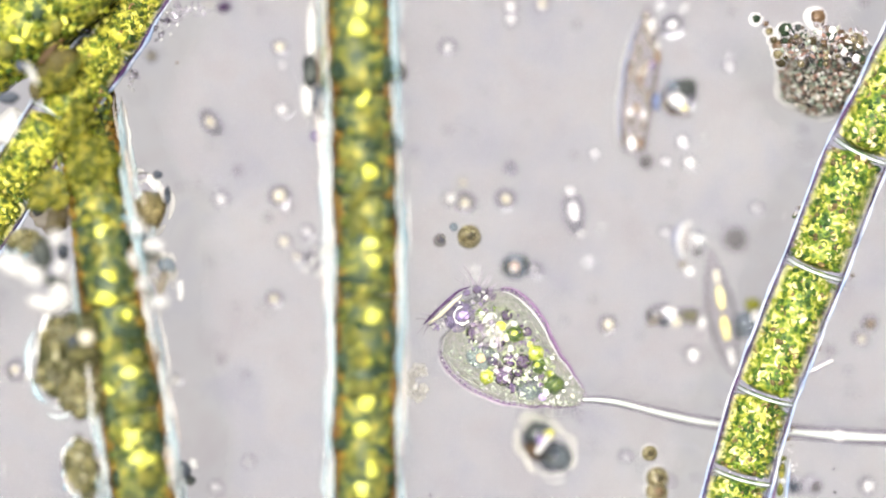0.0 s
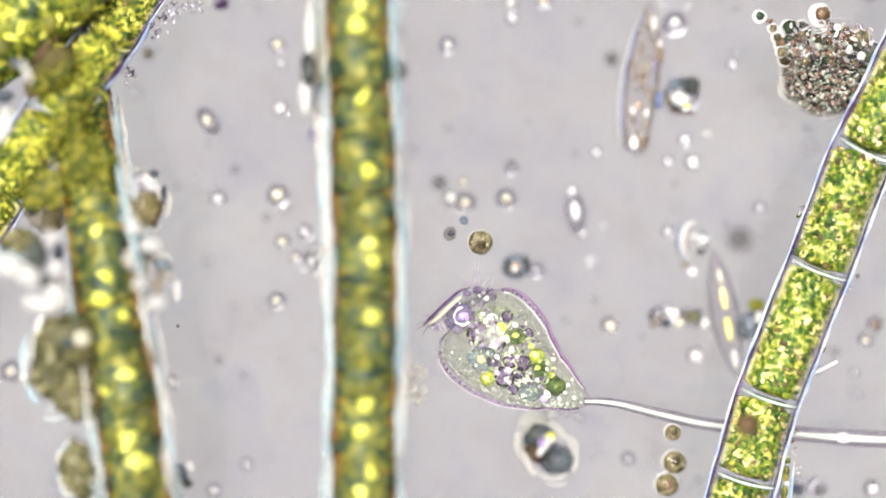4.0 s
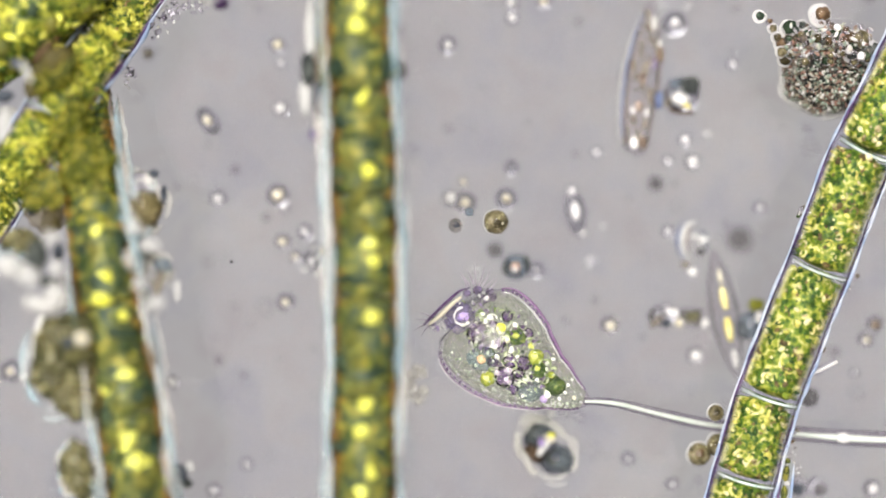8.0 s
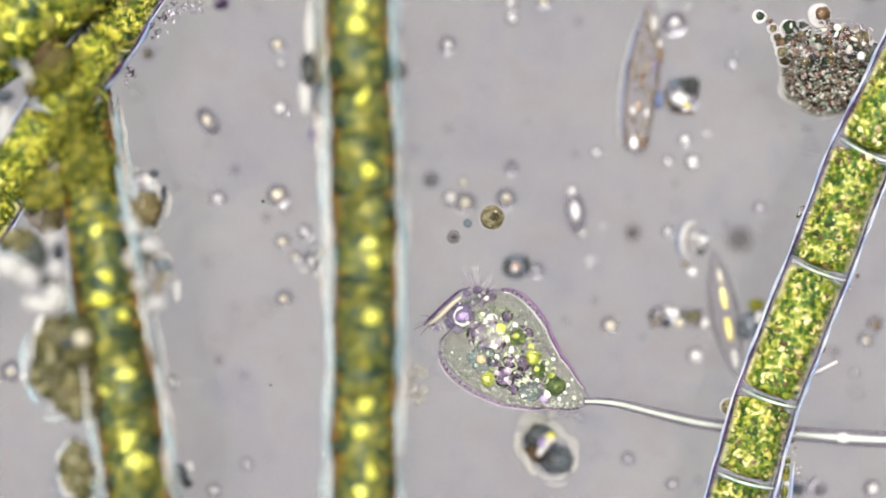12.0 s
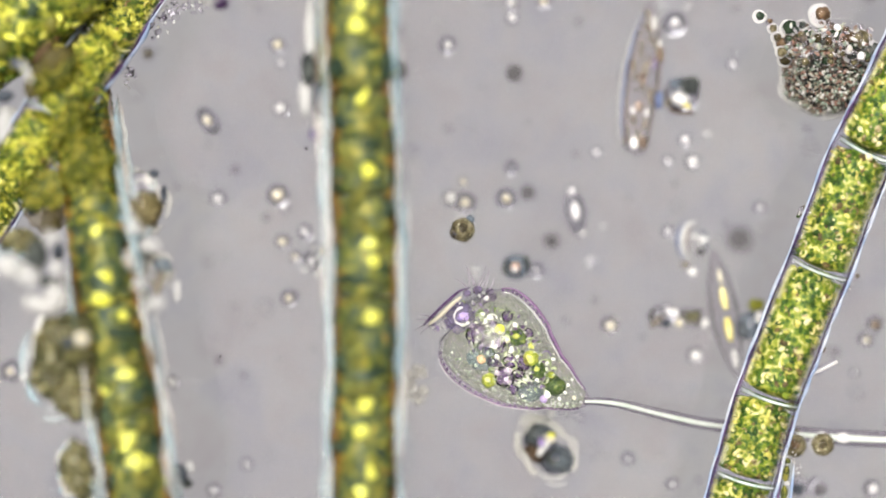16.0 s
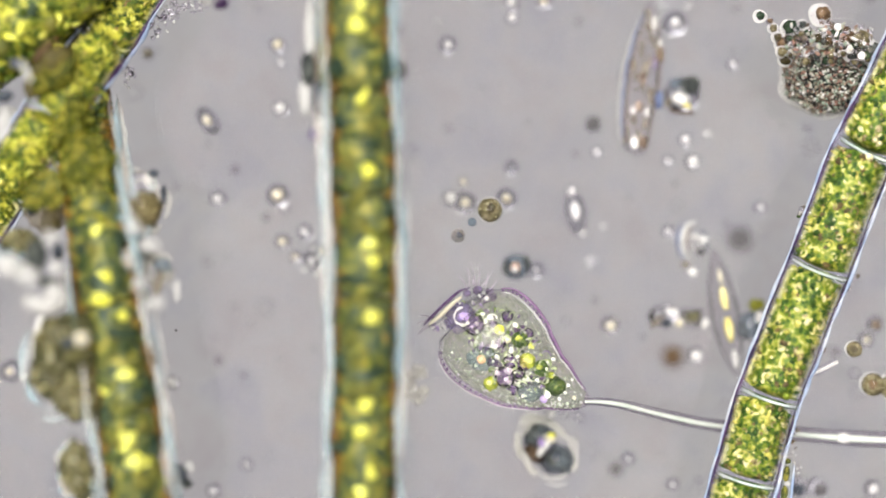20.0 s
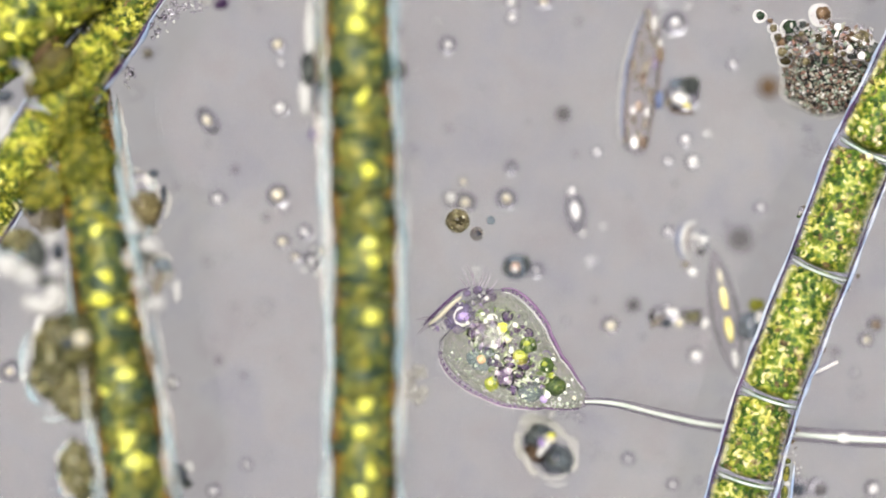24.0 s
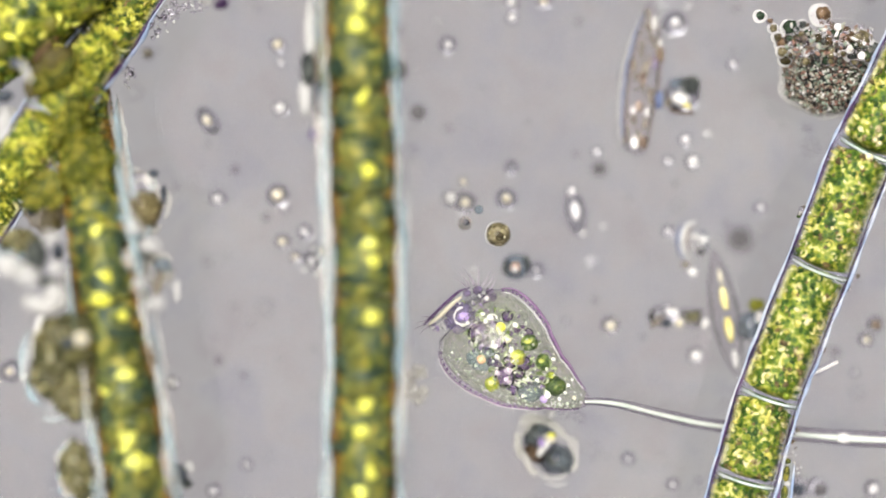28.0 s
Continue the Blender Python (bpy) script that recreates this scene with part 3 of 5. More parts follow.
LOW_SPOTS += [(208, 435, 10, 26, -8, K), (152, 452, 12, 22, 0, K), (232, 482, 11, 20, 0, K), (215, 592, 24, 11, 0, K), (244, 702, 12, 14, 0, K), (190, 738, 14, 17, 0, K), (262, 690, 9, 22, 0, K),
              (204, 852, 11, 18, 0, K), (270, 800, 9, 26, -8, K), (150, 385, 13, 15, 0, K), (165, 500, 9, 14, 0, K)]
DEEP_SPOTS = [(132, 38, 7, 12, 0, Y), (102, 30, 7, 16, 0, Y), (103, 82, 9, 6, 0, Y), (36, 53, 6, 9, 0, Y), (14, 65, 16, 5, -10, Y), (32, 18, 9, 8, 0, D), (70, 60, 9, 12, 0, K), (60, 20, 12, 9, 0, K), (120, 5, 14, 8, 0, D), (10, 100, 10, 10, 0, K)]

ZR = 0.25
filament("green algal filament with clear walls, lying over a stalk",
         [(1800, -390, -0.01), (1712, -130, ZR), (1657, 0, ZR), (1612, 100, ZR), (1563, 200, ZR), (1514, 300, ZR), (1457, 450, ZR), (1398, 600, ZR), (1357, 705, ZR), (1330, 800, ZR), (1305, 890, ZR), (1275, 1000, ZR), (1205, 1240, -0.01)],
         0.108, [-389, -170, 60, 268, 478, 703, 848, 1040, 1239], 0.016, True, 560, "chloro", edge=1.25)
filament("olive algal filament with yellow oil drops, arched above the glass",
         [(622, -420, 0.0), (626, -160, 0.54), (634, 40, 0.66), (642, 250, 0.67), (648, 450, 0.67), (646, 700, 0.67), (645, 880, 0.65), (644, 1060, 0.52), (640, 1300, 0.0)],
         0.100, [0.0, 0.10, 0.20, 0.285, 0.37, 0.455, 0.54, 0.625, 0.71, 0.80, 0.90, 1.0], 0.004, False, 110, "olive", 1.32, 2, seed=11, spots=MID_SPOTS)
filament("olive algal filament with brown debris clinging, out of focus",
         [(112, 60, 0.22), (140, 160, 0.28), (164, 330, 0.50), (187, 500, 0.62), (215, 650, 0.64), (236, 790, 0.64), (252, 900, 0.60), (290, 1150, 0.0)],
         0.102, [0.0, 0.12, 0.27, 0.41, 0.55, 0.69, 0.84, 1.0], 0.004, False, 110, "olive", 1.27, 2, seed=23, bare=26, bare_left=62, spots=LOW_SPOTS)
filament("bright green algal filament crossing over an olive one",
         [(-300, 790, -0.01), (-150, 560, 0.22), (-70, 450, 0.27), (0, 347, 0.30), (62, 250, 0.44), (130, 150, 0.46), (200, 60, 0.28), (232, 2, 0.25), (300, -100, 0.22), (420, -290, -0.01)],
         0.092, [0.0, 0.14, 0.28, 0.42, 0.54, 0.66, 0.83, 1.0], 0.011, True, 420, "chloro_lime", seed=31, edge=1.5)
filament("yellow-green algal filament lying deep and out of focus",
         [(-380, 340, 0.0), (-150, 182, 0.40), (-42, 102, 0.41), (54, 30, 0.41), (150, -52, 0.39), (260, -200, 0.0)],
         0.138, [0.0, 0.2, 0.38, 0.52, 0.66, 0.82, 1.0], 0.004, False, 150, "chloro_lime", 0, 5, seed=41, spots=DEEP_SPOTS)


# ---- the stalked ciliate ----
def ciliate():
    root = tagged(empty("ciliate", place(900, 625, 0.20)), "clear bell-shaped ciliate full of green food, on a thin stalk", "ciliate")
    o = root.location.copy()
    loc = lambda u, v, z=0.20: place(u, v, z) - o
    axis = [(824, 558, 66), (840, 574, 88), (858, 591, 96), (881, 612, 96), (903, 631, 90), (923, 648, 81), (942, 661, 70), (962, 673, 58), (980, 682, 47), (997, 692, 37), (1013, 700, 28), (1028, 706, 19), (1040, 710, 10)]
    rows = spline([(*loc(u, v), r * U) for u, v, r in axis], 70)
    body = part("body", shell(rows[:, :3], rows[:, 3], 0.95, 80), M["pellicle"], root, "clear bell with a purple beaded rim")
    part("cytoplasm", sweep(rows[2:67, :3], rows[2:67, 3] * 0.92, 48, 0.04, 14), M["plasm_veil"], body)
    T, A, B = axes_along(rows[:, :3])
    c = Cloud()
    for side in (-1, 1):        # a row of beads along each side, and fine rows beside it
        for i in range(4, 65):
            if i % 2 == 0:
                c.add(rows[i, :3] + A[i] * side * rows[i, 3] * 0.945 + np.array((0, 0, rows[i, 3] * 0.37)), 0.0052 * rng.uniform(0.8, 1.15), 1, False)
            c.add(rows[i, :3] + A[i] * side * rows[i, 3] * 0.885 + B[i] * rows[i, 3] * 0.42, 0.0020, 1, False)
    tagged(part("striae", c.data(), M["purple"], body, "rows of fine purple beads"), kind="stuff")
    for side, wide in ((1, 0.0042), (-1, 0.0072)):          # the skin seen edge on
        run = np.array([rows[k, :3] + A[k] * side * rows[k, 3] * 1.0 for k in range(3, 66)])
        part("skin_line", sweep(run, [wide * (0.35 + 0.65 * math.sin(math.pi * (k + 0.5) / len(run))) for k in range(len(run))], 8, 0.3, 12), M["skin_line"], body, "rosy violet skin seen edge on")
        part("inner_line", sweep(np.array([rows[k, :3] + A[k] * side * rows[k, 3] * (0.895 if side < 0 else 1.035) + np.array((0, 0, rows[k, 3] * (0.5 if side < 0 else 0))) for k in range(5, 64)]), 0.0017, 6, 0.9, 14), M["halo"], body, "pale line along the skin")
    # mouth: a rim ring, a domed lid and small knobs
    face = Vector((-0.45, 0.89, 0.10)).normalized()
    right = Vector((0.89, 0.45, 0)).normalized()
    up = face.cross(right)
    mid = loc(819, 548)
    ring = [mid + (right * math.cos(w) * 65 * U + up * math.sin(w) * 60 * U) for w in np.linspace(0, 2 * math.pi, 49)]
    vs, fs = [], []
    for i, q in enumerate(ring[:-1]):
        out = (q - mid).normalized()
        for k in range(10):
            a = 2 * math.pi * k / 10
            vs.append(q + out * math.cos(a) * 0.008 + face * math.sin(a) * 0.010)
    for i in range(48):
        for k in range(10):
            fs.append((i * 10 + k, i * 10 + (k + 1) % 10, ((i + 1) % 48) * 10 + (k + 1) % 10, ((i + 1) % 48) * 10 + k))
    part("mouth_rim", (vs, fs), M["skin"], root, "thick pale rim round the mouth")
    turn = Matrix((right, up, face)).transposed()
    part("mouth_lid", lump((0.118, 0.105, 0.022), 3, 0.06, centre=mid + face * 0.020, turn=turn), M["skin"], root, "domed clear lid over the mouth")
    part("lip_ridge", sweep(spline([loc(758, 573), loc(778, 558), loc(800, 537), loc(817, 523)], 20) + np.array((0, 0, 0.12)), [0.003 + 0.005 * math.sin(math.pi * i / 20) for i in range(21)], 10), M["cream"], root, "bright lip ridge")
    part("lip_line", sweep(spline([loc(750, 574), loc(770, 553), loc(792, 532), loc(812, 515), (loc(832, 508))], 24) + np.array((0, 0, 0.11)), [0.002 + 0.004 * math.sin(math.pi * i / 24) for i in range(25)], 8, 0.5, 20), M["purple"], root, "dark violet lip line")
    for u, v, r in ((845, 514, 9), (867, 518, 8), (856, 530, 7), (826, 519, 7), (873, 528, 7), (772, 580, 8), (788, 577, 6)):
        part("knob", lump(r * U, 2, 0.15, centre=loc(u, v, 0.22), seed=u), M["vesicle"], root)
    hairs = []
    for u, v, a, ln in ((826, 508, 118, 26), (831, 506, 104, 34), (838, 506, 92, 30), (846, 508, 74, 40), (852, 508, 60, 36), (858, 510, 50, 30), (841, 505, 100, 42),
                        (757, 574, 196, 26), (760, 568, 172, 24), (764, 562, 160, 22), (758, 578, 214, 20), (866, 514, 40, 24)):
        h = part("cilium", sweep(spline([(0, 0, 0), (ln * U * 0.5, 0.004, 0.004), (ln * U, 0.014, 0)], 6), np.linspace(0.0030, 0.0008, 7), 6), M["hair"], root, at=loc(u, v, 0.22))
        h.rotation_euler = (0, 0, radians(a))
        hairs.append((h, loc(u, v, 0.22), a))
    bits = {}
    organs = [("swirl", 814, 564, 27, "violet_haze", "coiled violet gullet"), ("vacuole", 843, 588, 20, "vesicle", "round clear vacuole"),
            ("green", 915, 596, 15, "food", "dark green food ball"), ("lime", 948, 630, 14, "lime", "lime food ball"), ("low_green", 863, 669, 13, "lime", "lime food ball"),
            ("olive", 953, 654, 14, "food", "green food ball"), ("amber", 888, 582, 9, "yellow", "yellow food grain"), ("rosy", 852, 636, 8, "peach", "peach-coloured grain"),
            ("nucleus", 937, 688, 24, "haze", "blue-grey nucleus"), ("mass", 980, 683, 21, "food", "dark green mass at the base"), ("glint", 968, 699, 6, "white", "white spot")]
    organs += [("p", 885, 607, 11, "vesicle", "clear vesicle"), ("p", 893, 667, 19, "vesicle", "clear vesicle"), ("p", 925, 643, 14, "vesicle", "clear vesicle"),
            ("p", 905, 620, 5, "white", "white spot"), ("p", 876, 612, 6, "white", "white spot"), ("p", 900, 655, 6, "white", "white spot"),
            ("p", 930, 668, 6, "white", "white spot"), ("p", 880, 660, 5, "white", "white spot"), ("p", 868, 563, 5, "white", "white spot"),
            ("p", 872, 578, 8, "vesicle", "clear vesicle"), ("p", 903, 640, 13, "vesicle", "clear vesicle"), ("p", 872, 640, 10, "vesicle", "clear vesicle"),
            ("p", 918, 660, 11, "vesicle", "clear vesicle"), ("p", 898, 560, 10, "vesicle", "clear vesicle"), ("p", 935, 590, 9, "vesicle", "clear vesicle"),
            ("p", 908, 690, 9, "vesicle", "clear vesicle")]
    organs += [("p", 862, 615, 6, "vesicle", "clear vesicle"), ("p", 915, 632, 4, "white", "white spot"), ("p", 897, 672, 5, "white", "white spot"),
            ("p", 862, 590, 6, "white", "white spot"), ("p", 835, 575, 6, "white", "white spot"), ("p", 898, 600, 6, "cream", "cream grain"),
            ("p", 880, 632, 5, "white", "white spot"), ("p", 940, 612, 6, "lime", "lime grain"), ("p", 912, 575, 5, "white", "white spot"),
            # the pale pieces near the base put in bright glints as small lumps
            ("p", 1000, 695, 3, "white", "white spot"), ("p", 962, 706, 7, "violet", "violet grain"), ("p", 950, 672, 3, "white", "white spot"),
            ("p", 1016, 704, 3, "cream", "cream grain"), ("p", 990, 706, 3, "white", "white spot"), ("p", 925, 700, 3, "white", "white spot"),
            ("p", 975, 664, 6, "lime", "lime grain"), ("p", 1005, 682, 3, "white", "white spot")]
    part("haze", lump((0.052, 0.046, 0.02), 3, 0.25, centre=loc(853, 634, 0.22), seed=8), M["haze"], root, "blue-grey haze round a peach-coloured grain")
    for key, u, v, r, mat_key, lab in organs:
        z = 0.26 if key not in ("nucleus", "mass") else 0.20
        sq = 0.75 if r > 12 else 1.0
        bits.setdefault(key, part("food_vacuole" if mat_key in ("food", "lime", "mat", "yellow") else "vacuole", bubble(r * U, 0.78, 0.10, u) if mat_key == "vesicle" else lump((r * U, r * U * (0.8 if key == "mass" else 1), r * U * sq), 4 if r > 20 else 3, 0.22 if key in ("mass", "nucleus") else 0.7 if mat_key in ("white", "cream") else 0.2, 1.7, seed=u),
                                  M[mat_key], root, lab, at=loc(u, v, z)))
        if mat_key in ("food", "lime") and 10 < r < 18:     # a lighter lump on each food ball paints its central highlight
            part("highlight", lump((r * U * 0.42, r * U * 0.36, r * U * 0.2), 2, 0.5, 2, seed=v), M["lime" if mat_key == "food" else "lemon"], bits[key], "painted highlight", at=(-0.2 * r * U, 0.15 * r * U, r * U * 0.68))
    part("gullet", sweep(spline([loc(820 + 20 * math.cos(a) * (1 - a / 16), 562 - 20 * math.sin(a) * (1 - a / 16), 0.31) for a in np.linspace(1.6, 5.6, 12)], 40), [0.002 + 0.0035 * abs(math.sin(0.35 * i)) for i in range(41)], 8, 0.7, 18), M["white"], root, "bright coiled gullet wall")
    part("gullet_core", lump((0.022, 0.016, 0.012), 3, 0.4, 1.8, centre=loc(821, 561, 0.29), seed=4), M["violet"], root, "violet gullet")
    dark = Cloud()
    for _ in range(70):
        a, q = rng.uniform(0, 2 * math.pi), math.sqrt(rng.random())
        x, y, e = 84 * q * math.cos(a), 46 * q * math.sin(a), rng.uniform(0.005, 0.013)
        dark.add(loc(900 + 0.72 * x - 0.69 * y, 618 + 0.69 * x + 0.72 * y, 0.22 + rng.uniform(-0.03, 0.05)), (e, e * 0.7, e * 0.5), 2)
    tagged(part("dark_crumbs", dark.data(), M["purple"], root, "dark violet crumbs"), kind="stuff")
    c = Cloud()
    for _ in range(230):
        i = int(rng.integers(6, 62))
        w, q = rng.uniform(0.15, math.pi - 0.15), rng.uniform(0.80, 0.93)
        if math.cos(w) < -0.2 and rng.random() < 0.75 and i < 45:
            continue
        if i > 40 and rng.random() < 0.85:
            continue
        c.add(rows[i, :3] + (A[i] * math.cos(w) + B[i] * math.sin(w)) * rows[i, 3] * q, 0.0018 + 0.0045 * rng.random() ** 2)
    crumbs, rims = Cloud(), Cloud()
    e1, e2 = np.array((1.0, 0, 0)), np.array((0, 1.0, 0))
    for n in range(300):
        a, q = rng.uniform(0, 2 * math.pi), math.sqrt(rng.random())
        if n < 50:      # round the gullet
            p = loc(822 + 34 * q * math.cos(a), 560 + 30 * q * math.sin(a), 0.25 + rng.uniform(-0.02, 0.03))
        else:
            x, y = 92 * q * math.cos(a), 56 * q * math.sin(a)
            p = loc(905 + 0.72 * x - 0.69 * y, 618 + 0.69 * x + 0.72 * y, 0.24 + rng.uniform(-0.05, 0.05))
        z = 0.004 + 0.009 * rng.random() ** 1.5
        if n % 3:
            crumbs.add(p, (z, z * rng.uniform(0.4, 0.9), z * rng.uniform(0.3, 0.8)), 2)
        else:
            crumbs.curl(np.array(p), e1, e2, rng.uniform(0.008, 0.018), rng.uniform(0.0018, 0.0036), rng.uniform(0, 6.28), rng.uniform(1.0, 4.0))
    # bright rims of the clear vacuoles, put in as pale lumps in broken crescents
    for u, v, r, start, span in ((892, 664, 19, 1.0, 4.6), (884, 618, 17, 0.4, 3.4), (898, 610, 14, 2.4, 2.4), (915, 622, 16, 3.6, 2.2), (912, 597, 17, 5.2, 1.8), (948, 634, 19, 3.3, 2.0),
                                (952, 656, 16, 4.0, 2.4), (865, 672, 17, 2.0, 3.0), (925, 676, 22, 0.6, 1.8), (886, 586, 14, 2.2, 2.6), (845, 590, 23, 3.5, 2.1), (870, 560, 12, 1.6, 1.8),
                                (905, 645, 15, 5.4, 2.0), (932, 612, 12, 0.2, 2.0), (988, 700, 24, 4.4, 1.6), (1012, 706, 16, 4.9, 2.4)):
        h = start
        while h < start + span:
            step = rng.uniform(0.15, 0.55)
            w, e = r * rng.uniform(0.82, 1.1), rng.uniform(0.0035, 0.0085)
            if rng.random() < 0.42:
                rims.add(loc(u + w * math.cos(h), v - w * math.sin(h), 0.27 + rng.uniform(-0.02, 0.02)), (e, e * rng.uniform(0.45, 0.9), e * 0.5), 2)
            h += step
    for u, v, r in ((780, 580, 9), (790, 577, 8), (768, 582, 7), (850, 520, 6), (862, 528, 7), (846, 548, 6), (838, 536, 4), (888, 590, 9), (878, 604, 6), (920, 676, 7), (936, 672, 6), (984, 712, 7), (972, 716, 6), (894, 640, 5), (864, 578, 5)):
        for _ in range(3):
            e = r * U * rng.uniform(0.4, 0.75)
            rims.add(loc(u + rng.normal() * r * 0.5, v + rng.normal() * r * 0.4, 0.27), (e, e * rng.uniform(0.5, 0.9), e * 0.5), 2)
    tagged(part("crescent_mass", rims.data(), M["clot"], root, "bright rims of the vacuoles, as broken pale crescents"), kind="stuff")
    pearls = Cloud()
    for q, step in ((0.83, 1), (0.72, 1), (0.60, 2)):       # rows of granules under the skin of the fuller side
        for k in range(9, 62, step):
            if rng.random() < 0.72:
                pearls.add(rows[k, :3] + A[k] * rows[k, 3] * (q + rng.normal() * 0.015) + np.array((0, 0, rows[k, 3] * 0.45)), 0.0040 * rng.uniform(0.6, 1.3))
    for k in range(14, 60):
        if rng.random() < 0.45:
            pearls.add(rows[k, :3] - A[k] * rows[k, 3] * (0.86 + rng.normal() * 0.02) + np.array((0, 0, rows[k, 3] * 0.3)), 0.0030 * rng.uniform(0.6, 1.3))
    tagged(part("pearl_rows", pearls.data(), M["plasm"], root, "rows of pale granules under the skin"), kind="stuff")
    tagged(part("crumb_mass", crumbs.data(), M["crumb"], root, "white, green and violet crumbs"), kind="stuff")
    tagged(part("specks", c.data(), M["plasm"], root, "fine pale specks"), kind="stuff")
    line = spline([loc(u, v, z) for u, v, z in ((1034, 710, 0.20), (1065, 711, 0.19), (1100, 716, 0.17), (1160, 731, 0.12), (1230, 747, 0.07), (1300, 757, 0.05), (1400, 767, 0.05), (1500, 775, 0.06), (1600, 780, 0.07), (1720, 788, GLASS + 0.03))], 90)
    stalk = part("stalk", sweep(line, np.linspace(0.013, 0.033, 91), 16, 0.06, 9), M["stalk_skin"], root, "thin grey-violet stalk sheath")
    part("stalk_core", sweep(line + np.array((0, 0, 0.022)), np.linspace(0.0058, 0.0125, 91), 10, 0.4, 6), M["thread"], stalk, "pale contractile thread")
    node = line[int(np.argmin(np.abs(line[:, 0] - loc(1487, 772, 0.06).x)))]
    part("stalk_node", lump((0.026, 0.019, 0.012), 3, 0.3, centre=tuple(node + np.array((0, 0, 0.034))), seed=2), M["white"], stalk, "bright node on the thread")
    return root, hairs, bits


animal, animal_hairs, animal_bits = ciliate()


# ---- granular cluster ----
def cluster():
    root = tagged(empty("granular_cluster", place(1465, 115, 0.09)), "dark ball of packed granules shedding round cells, beside a filament", "algal cluster")
    o = root.location.copy()
    part("core", lump((0.124, 0.098, 0.09), 3, 0.2, centre=(0.0, -0.05, 0), seed=5), M["murk"], root)
    c = Cloud()
    for n in range(3200):
        d = rng.normal(size=3)
        d /= np.linalg.norm(d)
        k = rng.uniform(0.90, 1.06) + 0.12 * noise.noise(Vector(d) * 2.5)
        q = np.array((d[0] * 0.144 * k - 0.004, d[1] * 0.116 * k - 0.05, d[2] * 0.11))
        if n % 2:
            c.add(q, (rng.uniform(0.004, 0.013), rng.uniform(0.003, 0.009), rng.uniform(0.003, 0.009)))
        else:
            e = np.cross(d, rng.normal(size=3))
            e /= np.linalg.norm(e)
            c.curl(q, d, e, rng.uniform(0.006, 0.014), rng.uniform(0.002, 0.004), rng.uniform(0, 6.28), rng.uniform(0.9, 2.4))
    tagged(part("granule_mass", c.data(), M["cluster"], root, "packed dark granules"), kind="stuff")
    # the bright halo round the ball, built as white strands
    tagged(part("fluff", strands([np.array(r) + np.array((-0.004, -0.05, -0.05)) for r in arcs(74, 61, 130, 0.0, 1.01, 1.07)], 0.0040), M["clot"], root, "white halo round the ball, as pale strands"), kind="stuff")
    c, g = Cloud(), Cloud()
    for _ in range(230):
        u, v, r = rng.uniform(1390, 1540), 98 - abs(rng.normal()) * 24, rng.uniform(3.5, 8)
        q = place(u, v, 0.26 + rng.uniform(-0.05, 0.05)) - o
        if rng.random() < 0.4:
            c.add(q, r * U * (1.0 if rng.random() < 0.6 else 0.6), 2)
        else:
            g.add(q, (r * U * 1.1, r * U * rng.uniform(0.4, 0.7), r * U * 0.4), 2)
    tagged(part("froth", c.data(), M["cellskin"], root, "clear froth of tiny cells"), kind="stuff")
    tagged(part("dark_froth", g.data(), M["cluster"], root), kind="stuff")
    cells = [(1453, 26, 19), (1398, 50, 15), (1410, 72, 14), (1385, 78, 13), (1480, 62, 15), (1465, 75, 14), (1500, 68, 16), (1525, 72, 20), (1532, 92, 15), (1376, 66, 10), (1368, 50, 9), (1345, 29, 11), (1420, 45, 10), (1445, 70, 13), (1390, 105, 12), (1430, 62, 12), (1545, 85, 13), (1510, 95, 15), (1384, 92, 10), (1362, 38, 7)]
    cells += [(rng.uniform(1395, 1540), rng.uniform(62, 112), rng.uniform(5, 10)) for _ in range(30)]
    for n, (u, v, r) in enumerate(cells):
        q = place(u, v, (0.22 if n < 20 else 0.29) + rng.uniform(-0.03, 0.03)) - o
        cell = part("round_cell", lump(r * U, 3, 0.08, seed=u), M["cellskin"], root, "clear round cell", at=q)
        # a pale flat disc below each larger cell makes its bright halo
        if n < 20 and r > 8:
            part("halo_disc", lump((r * U * 1.16, r * U * 1.16, r * U * 0.2), 3, 0.1, seed=v, centre=(0, 0, -r * U * 0.8)), M["clot"], cell, "pale halo ring round the cell")
        part("cell_core", lump(r * U * rng.uniform(0.50, 0.70), 3, 0.5, 2, seed=v, centre=(rng.uniform(-1, 1) * r * U * 0.1, rng.uniform(-1, 1) * r * U * 0.1, r * U * 0.2)), M[("rust", "dusk", "murk", "spore", "teal", "white")[int(rng.integers(0, 5 if n < 20 else 6))]], cell)
    return root


cluster()


